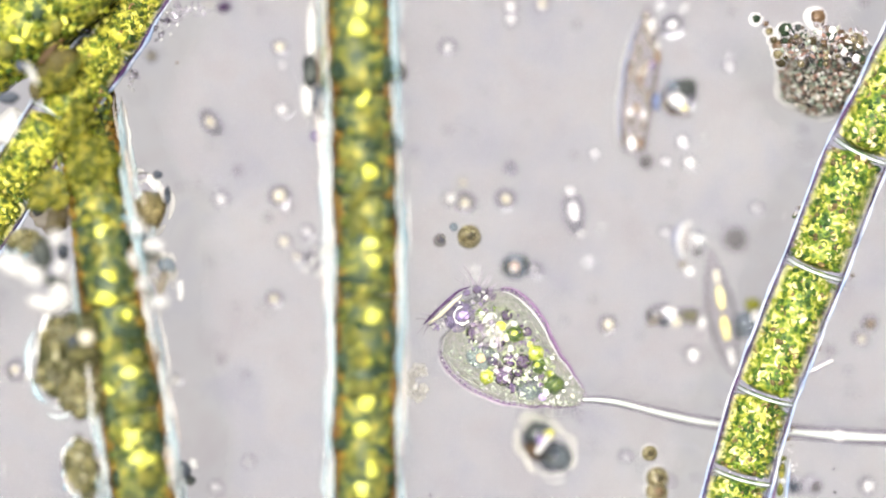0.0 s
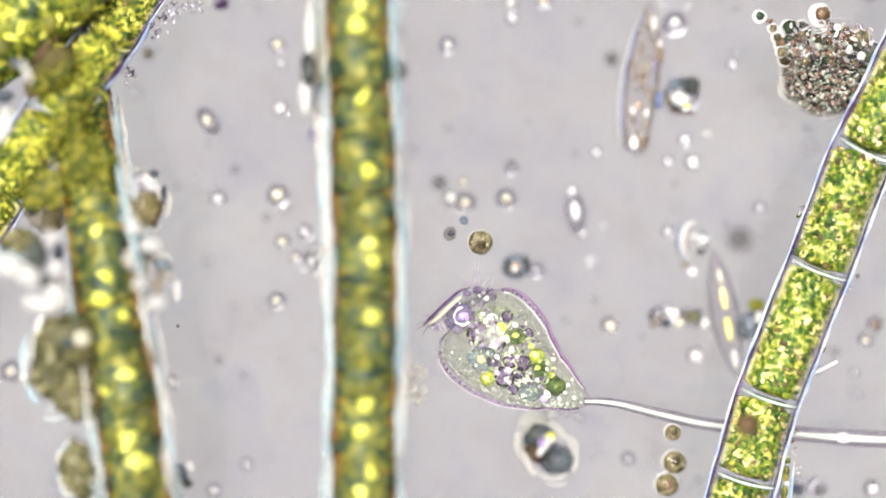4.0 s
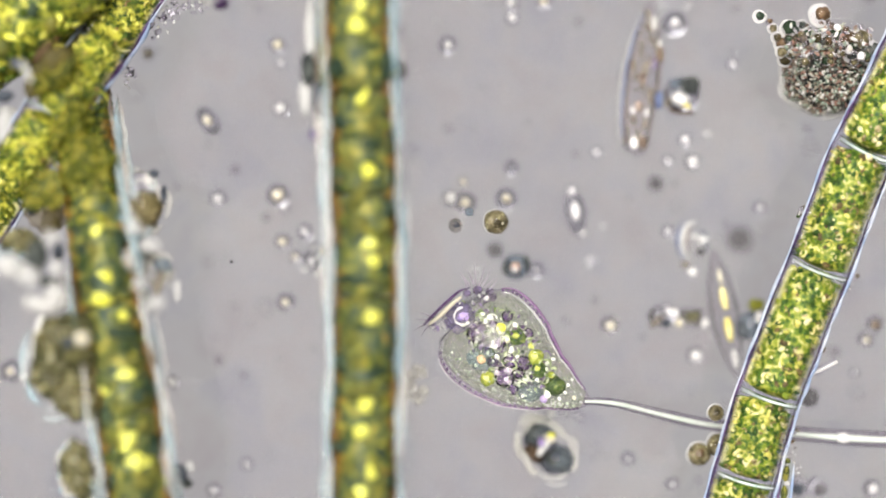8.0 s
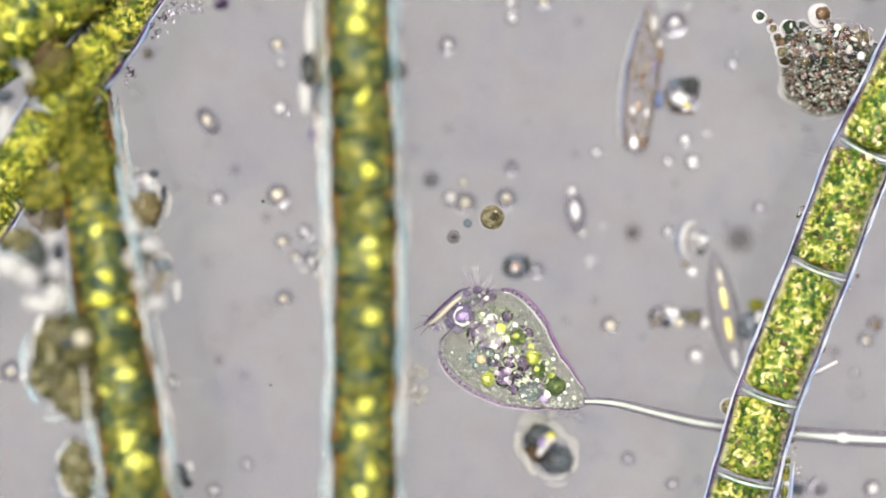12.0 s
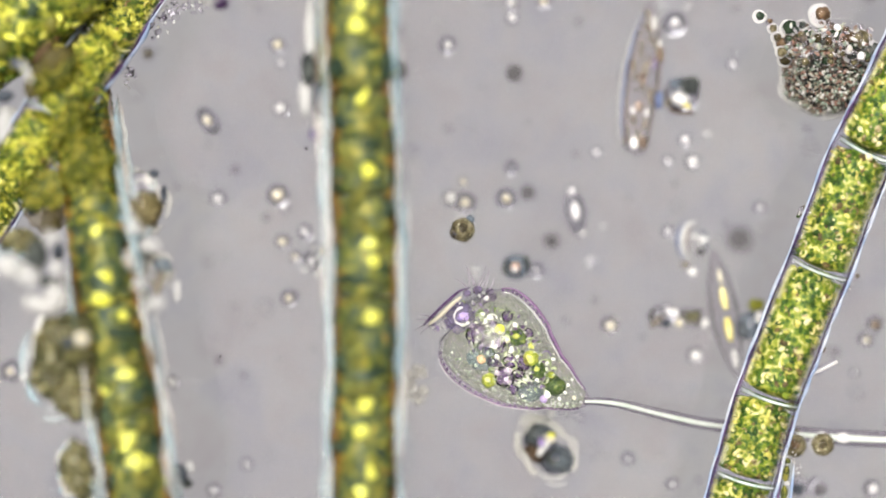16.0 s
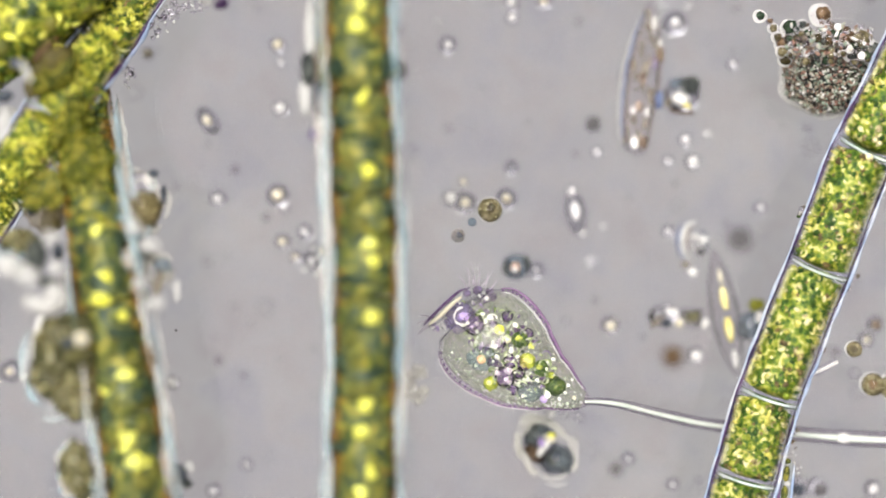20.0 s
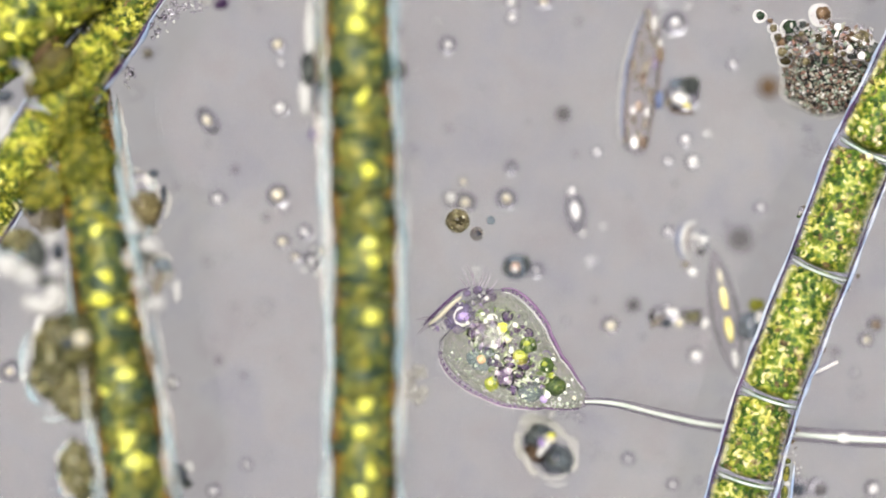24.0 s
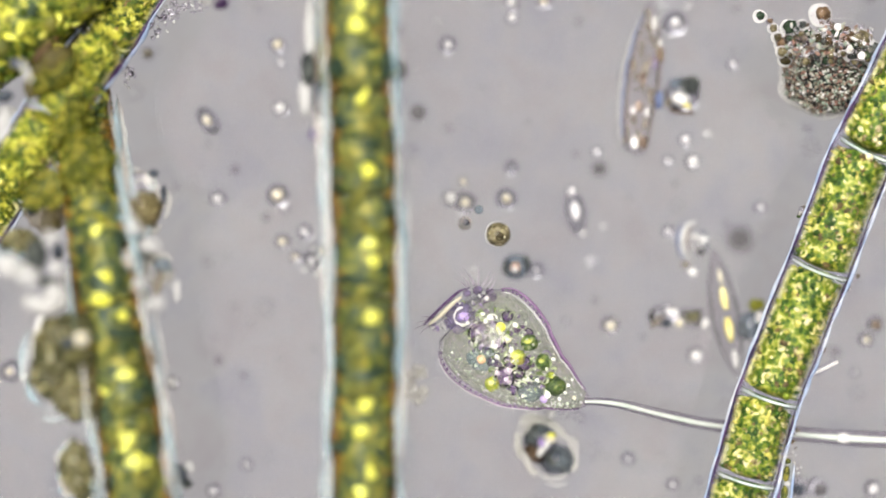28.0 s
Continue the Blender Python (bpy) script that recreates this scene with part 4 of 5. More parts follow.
# ---- silica shells ----
def diatom_long():
    root = tagged(empty("diatom", place(1135, 142, GLASS + 0.06)), "long clear diatom with pale brown contents", "diatom", "diatoms")
    o = root.location.copy()
    path = spline([place(u, v, GLASS + 0.06) - o for u, v in ((1153, 4), (1144, 75), (1136, 142), (1128, 205), (1124, 274))], 40)
    prof = [U * float(np.interp(i / 40, (0, 0.06, 0.2, 0.4, 0.6, 0.8, 0.93, 0.98, 1.0), (5, 12, 22, 30, 31, 27, 24, 17, 4))) for i in range(41)]
    for side, lo, hi, wide, key, lab in ((1.25, 2, 39, 0.0050, "slime", "pale line beside the shell"), (1.02, 3, 37, 0.0075, "blue_rim", "blue-violet shell edge"), (0.80, 5, 38, 0.0045, "tan_rim", "brown line inside the edge"), (-0.98, 4, 38, 0.0045, "tan_rim", "brown shell edge")):
        run = np.array([path[k] - np.array((side * prof[k], 0, -0.01)) for k in range(lo, hi)])
        part("shell_edge", sweep(run, [wide * (0.3 + 0.7 * math.sin(math.pi * (k + 0.5) / len(run))) for k in range(len(run))], 8, 0.5, 9), M[key], root, lab)
    case = part("shell", shell(path, prof, 0.84, 36), M["frustule"], root, "clear silica shell")
    c = Cloud()
    for _ in range(46):
        i = int(rng.integers(3, 38))
        w, q = rng.uniform(-1, 1), rng.uniform(0.006, 0.016)
        c.add(path[i] + np.array((w * prof[i] * 0.72, 0, rng.uniform(-0.01, 0.03))), (q * 0.7, q * rng.uniform(1.0, 2.0), q * 0.7), spin=False)
    tagged(part("contents", c.data(), M["fawn"], case, "pale brown contents"), kind="stuff")
    for u, v, r, k in ((1158, 42, 9, "clot"), (1168, 96, 11, "tan_rim"), (1168, 80, 7, "clot"), (1158, 112, 7, "violet_haze"), (1168, 98, 5, "lemon"), (1122, 252, 8, "white"), (1142, 122, 10, "fawn"), (1138, 140, 8, "tan_rim"), (1130, 188, 8, "tan_rim"), (1120, 196, 6, "clot"), (1144, 200, 6, "clot"), (1166, 178, 11, "blue_rim"), (1138, 252, 8, "tan_rim")):
        part("inclusion", lump((r * U * 0.7, r * U * 1.5, r * U * 0.5), 3, 0.4, 1.5, seed=u), M[k], case, at=place(u, v, GLASS + 0.085) - o)
    return root


def diatom_spindle():
    root = tagged(empty("diatom", place(1285, 560, GLASS + 0.05)), "spindle-shaped diatom with a bright yellow streak", "diatom", "diatoms")
    o = root.location.copy()
    path = spline([place(u, v, GLASS + 0.05) - o for u, v in ((1262, 440), (1272, 500), (1283, 558), (1294, 615), (1304, 668))], 40)
    prof = [0.002 + U * 26 * math.sin(math.pi * i / 40) ** 0.8 for i in range(41)]
    case = part("shell", shell(path, prof, 0.88, 36), M["frustule"], root, "clear silica shell")
    for u, v, r, k in ((1281, 528, 11, "lemon"), (1290, 583, 12, "lemon"), (1274, 490, 7, "cream"), (1301, 636, 10, "white")):
        part("streak", lump((r * U * 0.6, r * U * 2.0, r * U * 0.5), 2, 0.15, seed=u, turn=Matrix.Rotation(radians(10), 3, "Z")), M[k], case, at=place(u, v, GLASS + 0.085) - o)
    return root


diatom_long()
diatom_spindle()


# ---- single cells and grains lying on the slide ----
def body_of(name, pieces, label, category, group=""):
    """A thing of several rounded pieces: (u, v, ru, rv, height, material, turn, amp)."""
    u0, v0 = pieces[0][:2]
    base = GLASS if pieces[0][4] < 0.1 else 0.0
    root = tagged(empty(name, place(u0, v0, base)), label, category, group)
    for u, v, ru, rv, z, key, turn, amp in pieces:
        rz = min(ru, rv) * U * 0.9
        q = place(u, v, base + max(z, rz)) - root.location
        spin = Matrix.Rotation(radians(-turn), 3, "Z")
        if key in ("halo", "slime"):        # bright halos round the pieces, and loose fluff, both built as pale strands
            small = min(ru, rv) < 12
            runs = arcs(ru, rv, 16 if small else 54, radians(turn), 0.35, 1.12) if amp else arcs(ru, rv, 34, radians(turn), 0.84, 1.02)
            q = q + Vector((0, 0, 0.04))
            tagged(part("fluff", strands(runs, 0.007 if small else 0.010), M["fuzz" if amp and key == "halo" else "slime"], root, at=q), kind="stuff")
            continue
        part("lobe", lump((ru * U, rv * U, rz), 4 if key == "brown" else 3, amp * (1.1 if key == "brown" else 1.0), 1.8, seed=u + v, turn=spin), M[key], root, at=q)
        if key == "brown" and ru > 20:
            c = Cloud()
            for _ in range(70):
                d = Vector(rng.normal(size=3)).normalized()
                e = rng.uniform(0.008, 0.020)
                c.add(spin @ Vector((d.x * ru * U * 0.97, d.y * rv * U * 0.97, d.z * rz * 0.95)), (e, e, e * 0.7))
            tagged(part("silt", c.data(), M["silt"], root, at=q), kind="stuff")
            tagged(part("tuft_mass", strands(arcs(ru, rv, 34, radians(turn), 0.8, 1.10), 0.012), M["brown"], root, at=q), kind="stuff")
    return root


def bead(u, v, r, core="white", share=0.42, lift=0.0, shape=(1, 1, 0.9), label="round clear bacterium with a bright focal spot on the glass", turn=0):
    q = place(u, v, GLASS + r * U * shape[2] + lift)
    ob = thing("bacterium", lump((r * U * shape[0], r * U * shape[1], r * U * shape[2]), 3, 0.05, seed=u), M["bead"], q, label, "microbe", "microbes on the slide")
    ob.rotation_euler = (0, 0, radians(turn))
    # light focused by the clear ball, put in as a pale inner lump
    if core:
        part("core", lump((r * U * share * shape[0], r * U * share * shape[1], r * U * share), 2, 0.1, seed=v, centre=(0, 0, r * U * 0.35)), M[core], ob)
    return ob


for u, v, r, core, share in ((793, 80, 17, "white", 0.45), (497, 193, 15, "white", 0.7), (492, 80, 14, "cream", 0.6), (386, 353, 16, "white", 0.55),
                             (492, 346, 21, "cream", 0.5), (896, 352, 20, "cream", 0.4), (823, 359, 21, "cream", 0.4), (797, 351, 16, "white", 0.75),
                             (1080, 577, 18, "cream", 0.45), (1231, 630, 16, "white", 0.7), (1226, 287, 15, "white", 0.7), (1213, 248, 13, "white", 0.6),
                             (1182, 285, 10, "white", 0.5), (1055, 270, 11, "white", 0.5), (437, 822, 12, "white", 0.5), (378, 868, 13, "white", 0.5)):
    bead(u, v, r, core, share)
for u, v, r, core, share in ((262, 95, 11, "cream", 0.7), (905, 6, 14, "white", 0.6), (906, 32, 13, "white", 0.6), (962, 4, 13, "cream", 0.5),
                             (305, 677, 12, "white", 0.8), (20, 657, 21, "cream", 0.35), (45, 668, 11, "white", 0.8), (1548, 575, 15, "amber", 0.4),
                             (1532, 602, 15, "cream", 0.4), (1544, 865, 16, "white", 0.6), (1296, 114, 11, "white", 0.5), (1194, 42, 23, "white", 0.35),
                             (500, 428, 15, "cream", 0.5), (540, 410, 14, "white", 0.5), (522, 455, 11, "cream", 0.5), (552, 462, 13, "white", 0.5)):
    bead(u, v, r, core, share)
for u, v, r, core, share in ((572, 445, 11, "cream", 0.5), (1512, 660, 9, "white", 0.4), (1345, 367, 12, "white", 0.4), (1182, 410, 12, "white", 0.4),
                             (1002, 568, 8, "white", 0.4), (497, 112, 9, "white", 0.6), (505, 368, 9, "white", 0.6),
                             (820, 322, 10, "cream", 0.6), (1112, 812, 13, "white", 0.3), (1190, 857, 12, "white", 0.3), (948, 478, 15, "white", 0.25),
                             (1000, 732, 9, "white", 0.5), (975, 732, 10, "white", 0.7), (1025, 738, 9, "white", 0.4)):
    bead(u, v, r, core, share)
stray = bead(482, 530, 17, "cream", 0.4, label="round clear bacterium creeping towards a blurred filament")
bead(905, 297, 14, None, label="plain grey round bacterium on the glass")
body_of("microbe", [(913, 472, 25, 24, 0, "bead", 0, 0.08), (913, 470, 21, 19, 0.04, "haze", 0, 0.2), (897, 474, 7, 14, 0.05, "murk", 15, 0.3), (931, 466, 8, 14, 0.05, "murk", -10, 0.3), (912, 474, 8, 9, 0.09, "peach", 0, 0.3), (911, 476, 5, 6, 0.11, "white", 0, 0.3)],
        "dark-rimmed round microbe with a rosy bright focal spot", "microbe", "microbes on the slide")
bead(368, 214, 22, "cream", 0.4, shape=(0.8, 1.25, 0.8), turn=35, label="oval pale microbe on the glass")
bead(1018, 375, 22, "white", 0.42, shape=(0.9, 2.0, 0.8), turn=8, label="clear rod with a bright focal spot on the glass")
bead(1012, 340, 12, "white", 0.7)
bead(1030, 412, 10, "white", 0.7)


body_of("dividing_cell", [(955, 778, 32, 45, 0, "bead", 8, 0.12), (951, 766, 24, 27, 0.05, "haze", 0, 0.35), (946, 762, 18, 22, 0.06, "murk", 0, 0.5), (985, 814, 37, 30, 0, "bead", 30, 0.12), (990, 812, 27, 22, 0.05, "haze", 30, 0.35), (986, 812, 23, 15, 0.06, "murk", 30, 0.5), (950, 798, 15, 20, 0.05, "rust", 20, 0.35),
                          (974, 776, 11, 9, 0.12, "cream", 40, 0.5), (964, 788, 12, 7, 0.12, "white", -50, 0.5), (958, 783, 6, 8, 0.13, "violet", 0, 0.3), (976, 770, 7, 5, 0.135, "yellow", 20, 0.4), (956, 800, 6, 9, 0.11, "white", 20, 0.5), (984, 806, 9, 5, 0.10, "inkblue", -30, 0.4), (968, 796, 50, 66, 0, "halo", -38, 0)], "dark two-lobed cell with a bright seam", "microbe")
def crescent():
    """A bent clear cell: nested bands round a bright middle."""
    base = place(1226, 430, GLASS + 0.03)
    root = tagged(empty("crescent_cell", base), "crescent-shaped clear cell with pale grains", "microbe")
    for ru, rv, a0, a1, wide, key, lab in ((29, 40, 118, 236, 0.0060, "blue_rim", "blue-violet outer band"), (21, 34, 80, 246, 0.0125, "clot", "bright bent middle"), (13, 28, 100, 236, 0.0050, "tan_rim", "brown inner band"),
                                           (24, 22, -70, 80, 0.0050, "haze", "grey outer band"), (12, 11, -60, 150, 0.0060, "clot", "pale inner band")):
        run = [place(1228 + ru * math.cos(radians(a)), 428 - rv * math.sin(radians(a)), GLASS + 0.04) - base for a in np.linspace(a0, a1, 22)]
        part("band", sweep(run, [wide * (0.2 + 0.8 * math.sin(math.pi * (k + 0.5) / 22)) for k in range(22)], 10, 0.6, 14), M[key], root, lab)
    for u, v, r, key in ((1226, 482, 9, "white"), (1212, 468, 8, "fawn"), (1246, 424, 7, "white"), (1240, 446, 8, "ash")):
        part("grain", lump((r * U, r * U * 0.8, r * U * 0.6), 3, 0.4, 1.8, seed=u), M[key], root, at=place(u, v, GLASS + 0.05) - base)


crescent()
body_of("debris_clump", [(1172, 560, 25, 20, 0, "bead", 0, 0.3), (1162, 570, 15, 6, 0.06, "fawn", -40, 0.5), (1190, 553, 12, 6, 0.06, "white", 10, 0.6), (1180, 572, 8, 8, 0.06, "inkblue", 0, 0.3), (1222, 562, 24, 17, 0, "bead", 0, 0.3), (1224, 560, 14, 9, 0.05, "brown", 0, 0.4), (1202, 572, 7, 8, 0.05, "cream", 0, 0.5), (1246, 573, 9, 9, 0, "white", 0, 0.2)],
        "small clump of pale and dark debris", "debris")
body_of("oil_bubble", [(1207, 168, 33, 33, 0, "bead", 0, 0.05), (1222, 152, 19, 15, 0.06, "murk", -30, 0.3), (1196, 150, 14, 8, 0.06, "haze", 30, 0.3), (1204, 176, 17, 12, 0.11, "white", 25, 0.35), (1214, 187, 9, 5, 0.12, "lemon", 20, 0.3), (1206, 198, 24, 5, 0.06, "rust", 5, 0.3), (1184, 180, 8, 12, 0.06, "fawn", 10, 0.3)], "large oil bubble with a bright glint beside a diatom", "oil bubble")
body_of("dark_cell", [(1328, 576, 25, 25, 0.02, "bead", 0, 0.08), (1322, 580, 20, 22, 0.03, "haze", 0, 0.35), (1314, 584, 11, 14, 0.03, "murk", 0, 0.4), (1346, 563, 12, 11, 0.12, "white", 30, 0.3), (1352, 572, 7, 7, 0.12, "skin_line", 0, 0.3), (1338, 540, 16, 12, 0.03, "moss", 0, 0.4)], "dark round cell with a white glint against a filament", "microbe")
body_of("twin_cells", [(1415, 862, 19, 19, 0, "cellskin", 0, 0.05), (1412, 866, 11, 11, 0.04, "inkblue", 0, 0.2), (1446, 862, 19, 19, 0, "cellskin", 0, 0.05), (1450, 868, 10, 10, 0.04, "ash", 0, 0.2)], "pair of round clear cells", "microbe")
body_of("epiphyte", [(1391, 856, 12, 46, 0.16, "jelly", 6, 0.1), (1391, 838, 6, 14, 0.2, "mat", 6, 0.3), (1388, 872, 6, 12, 0.2, "mat", 6, 0.3), (1393, 856, 6, 5, 0.2, "clot", 0, 0.3), (1379, 858, 2.5, 44, 0.2, "skin_line", 6, 0.3), (1402, 858, 2.5, 40, 0.2, "edge", 6, 0.3), (1392, 816, 8, 5, 0.2, "mat", 10, 0.3)], "small green growth on a filament", "alga")
body_of("dark_speck", [(1308, 424, 20, 19, 0.95, "ash", 0, 0.1)], "grey-brown speck adrift in the water", "debris")
body_of("purple_grain", [(392, 8, 14, 10, 0.03, "purple", -20, 0.2), (365, 3, 12, 7, 0.03, "white", 0, 0.2)], "purple grain on the glass", "debris")
rod_at = place(1460, 650, 0.22)
rod = tagged(empty("rod", rod_at), "thin clear rod jutting from a filament", "microbe")
rod_line = [place(u, v, 0.22) - rod_at for u, v in ((1428, 664), (1450, 656), (1482, 640))]
part("rod_skin", pill(spline(rod_line, 12), 0.013, 10, 16), M["cellskin"], rod)
part("rod_core", pill(spline(rod_line, 12) + np.array((0, 0, 0.006)), 0.006, 10, 10), M["slime"], rod)
for u, v, r, key in ((1503, 478, 5, "spore"), (1512, 492, 6, "cellskin"), (1497, 512, 5, "rust"), (1418, 370, 5, "cellskin"), (1413, 383, 4, "food"), (1466, 572, 5, "fawn"), (1340, 590, 5, "cellskin"), (1279, 780, 5, "spore"), (1406, 765, 5, "cellskin"), (1262, 842, 6, "spore"), (1402, 782, 4, "rust")):
    body_of("wall_growth", [(u, v, r, r * 0.8, 0.22, key, u, 0.3), (u + r, v - r * 0.6, r * 0.7, r * 0.6, 0.23, "fawn", v, 0.4)], "tiny growth on a filament's clear wall", "alga", "wall growths")
body_of("bud", [(1452, 617, 9, 9, 0.22, "rust", 0, 0.2)], "small brown bud on a filament", "alga")
# the long pale pieces on the outside make the filament's white halo
body_of("side_growth", [(572, 72, 13, 84, 0.67, "dull_gold", 0, 0.3), (562, 60, 5, 76, 0.69, "tan_rim", 0, 0.4), (577, 44, 5, 56, 0.69, "teal", 0, 0.4), (587, 90, 5, 84, 0.69, "dull_gold", 2, 0.4), (563, 178, 12, 26, 0.68, "inkblue", -5, 0.3), (546, 122, 11, 28, 0.67, "murk", 0, 0.4), (550, 60, 9, 60, 0.64, "clot", 0, 0.5), (540, 170, 10, 34, 0.64, "clot", 0, 0.5), (572, 222, 12, 14, 0.66, "clot", 0, 0.5), (556, 238, 9, 10, 0.62, "violet_haze", 0, 0.4)], "blue-grey growth along a blurred filament, with its white halo", "alga")
body_of("band", [(648, 124, 55, 20, 0.69, "olive", 0, 0.3), (705, 125, 15, 17, 0.67, "ash", 0, 0.1)], "dark band of matter across an olive filament", "debris")
body_of("fluff", [(740, 680, 16, 32, 0.4, "slime", 0, 0.3), (728, 690, 9, 14, 0.42, "white", 30, 0.3)], "pale fluff beside a blurred filament", "debris")
body_of("microbe_clump", [(556, 441, 10, 10, 0.02, "bead", 0, 0.1), (556, 440, 6, 6, 0.05, "clot", 0, 0.3), (543, 456, 9, 9, 0.02, "bead", 0, 0.1), (566, 456, 8, 8, 0.02, "bead", 0, 0.1), (566, 455, 5, 5, 0.05, "white", 0, 0.3), (552, 470, 9, 8, 0.02, "bead", 0, 0.2), (551, 470, 5, 5, 0.05, "clot", 0, 0.3), (570, 474, 8, 9, 0.02, "bead", 0, 0.2), (571, 476, 5, 7, 0.05, "white", 0, 0.3), (561, 486, 6, 6, 0.02, "clot", 0, 0.2), (537, 478, 6, 6, 0.02, "clot", 0, 0.3), (558, 458, 5, 5, 0.02, "murk", 0, 0.3), (578, 465, 5, 5, 0.02, "clot", 0, 0.3)], "small clump of clear ringed microbes beside a blurred filament", "microbe")
body_of("vesicle_lump", [(250, 350, 46, 60, 0.42, "slime", -10, 0.15), (250, 355, 36, 52, 0.5, "cellskin", -10, 0.15), (256, 372, 24, 30, 0.5, "umber", 0, 0.35), (272, 308, 9, 7, 0.52, "inkblue", 0, 0.2), (290, 345, 6, 16, 0.52, "inkblue", 0, 0.2), (272, 335, 7, 14, 0.55, "halo", 20, 0.3), (226, 392, 9, 24, 0.58, "halo", -25, 0.3), (262, 412, 10, 8, 0.55, "halo", 0, 0.3)],
        "clear sac with brown contents beside a blurred filament", "debris")
# halo and white pieces put in the bright halo round the lump
body_of("brown_lump", [(110, 640, 60, 84, 0.52, "halo", 10, 0.2), (118, 612, 48, 46, 0.70, "brown", 10, 0.5), (106, 660, 42, 44, 0.68, "brown", 0, 0.5), (136, 700, 34, 40, 0.68, "brown", -20, 0.5), (120, 610, 10, 12, 0.78, "inkblue", 0, 0.4), (150, 650, 26, 60, 0.66, "umber", -10, 0.4), (145, 600, 12, 12, 0.9, "cream", 0, 0.2), (68, 600, 10, 44, 0.6, "white", 10, 0.2), (96, 540, 26, 14, 0.6, "white", -20, 0.3)],
        "large brown lump of debris clinging to a filament", "debris")
body_of("brown_lump", [(136, 830, 28, 50, 0.52, "halo", -5, 0.2), (135, 830, 22, 40, 0.72, "brown", -5, 0.6), (150, 862, 20, 26, 0.70, "brown", 10, 0.6), (165, 850, 20, 22, 0.64, "inkblue", 0, 0.2)], "brown lump of debris clinging to a filament", "debris")
# the pale pieces at (10, 222) and (46, 126) paint overbright background gaps
body_of("dark_lump", [(94, 114, 38, 32, 0.58, "umber", -40, 0.35), (60, 150, 16, 24, 0.56, "umber", 20, 0.25), (75, 90, 6, 26, 0.62, "rust", 40, 0.3), (46, 126, 6, 22, 0.80, "clot", -28, 0.2), (28, 113, 9, 10, 0.62, "inkblue", 0, 0.2), (10, 222, 26, 34, 0.42, "clot", 20, 0.25), (6, 170, 18, 10, 0.6, "inkblue", 0, 0.3), (84, 376, 34, 40, 0.42, "fawn", 20, 0.5), (92, 392, 18, 22, 0.44, "umber", 10, 0.5), (62, 362, 12, 20, 0.5, "inkblue", 30, 0.4)], "brown matter between green filaments, with pale lumps for bright gaps", "debris")


def green_mat():
    """Mottled matter that blurs the crossing of two threads."""
    root = tagged(empty("algal_mat", place(128, 210, 0.50)), "mottled green algal matter where two filaments cross", "alga")
    o = root.location.copy()
    for name, key, count, lo, hi in (("clump_mass", "grain_lime", 170, 0.010, 0.024), ("dark_clump_mass", "moss", 120, 0.010, 0.026)):
        c = Cloud()
        for n in range(count):
            a, w = rng.uniform(0, 6.28), math.sqrt(rng.random())
            u, v = 132 + 48 * w * math.cos(a) - 12 * w * math.sin(a), 214 + 78 * w * math.sin(a)
            e = rng.uniform(lo, hi)
            q = place(u, v, 0.57 + rng.uniform(-0.05, 0.02) - 0.10 * w) - o
            if n % 2:
                c.add(q, (e, e * rng.uniform(0.4, 0.9), e * 0.5))
            else:
                c.curl(np.array(q), np.array((1.0, 0, 0)), np.array((0, 1.0, 0)), e * 1.3, 0.006, rng.uniform(0, 6.28), rng.uniform(1, 3.5))
        tagged(part(name, c.data(), M[key], root), kind="stuff")
    for u, v, ru, rv, turn in ((152, 290, 42, 56, 8), (98, 128, 44, 28, 35), (78, 340, 36, 28, 35), (120, 215, 20, 46, -30)):
        part("veil", lump((ru * U, rv * U, 0.025), 4, 0.6, 2.2, centre=place(u, v, 0.60) - o, seed=u, turn=Matrix.Rotation(radians(turn), 3, "Z")), M["mat"], root, "thin olive veil")


green_mat()


def debris(label, spots, count, size, height, key="dirt"):
    """Loose grains heaped about some spots."""
    u0, v0 = spots[0][:2]
    root = tagged(empty("debris", place(u0, v0, height)), label, "debris", "debris on filaments")
    for u, v, ru, rv in spots:
        c = Cloud()
        for _ in range(count):
            c.add(place(u + rng.normal() * ru, v + rng.normal() * rv, height + rng.normal() * 0.03) - root.location, size * rng.uniform(0.25, 1.0, 3), 1)
        tagged(part("grains", c.data(), M[key], root), kind="stuff")


# some pale pieces of these heaps stand for bright halos round the debris
body_of("debris_heap", [(65, 452, 18, 30, 0.76, "murk", 0, 0.4), (88, 500, 20, 10, 0.78, "murk", 5, 0.4), (103, 445, 9, 14, 0.62, "inkblue", 0, 0.3), (40, 428, 28, 16, 0.60, "brown", 10, 0.4), (90, 420, 11, 13, 0.86, "clot", 0, 0.7), (12, 472, 24, 16, 0.84, "clot", 30, 0.7),
                        (52, 490, 16, 18, 0.86, "clot", 0, 0.7), (74, 537, 28, 12, 0.84, "clot", 0, 0.7), (98, 522, 14, 22, 0.86, "clot", -10, 0.7), (100, 475, 10, 12, 0.84, "clot", 0, 0.7), (20, 440, 20, 9, 0.6, "inkblue", 10, 0.4), (30, 455, 26, 14, 0.56, "halo", 20, 0.4)],
        "heap of dark and white debris with bright halos beside an olive filament", "debris")
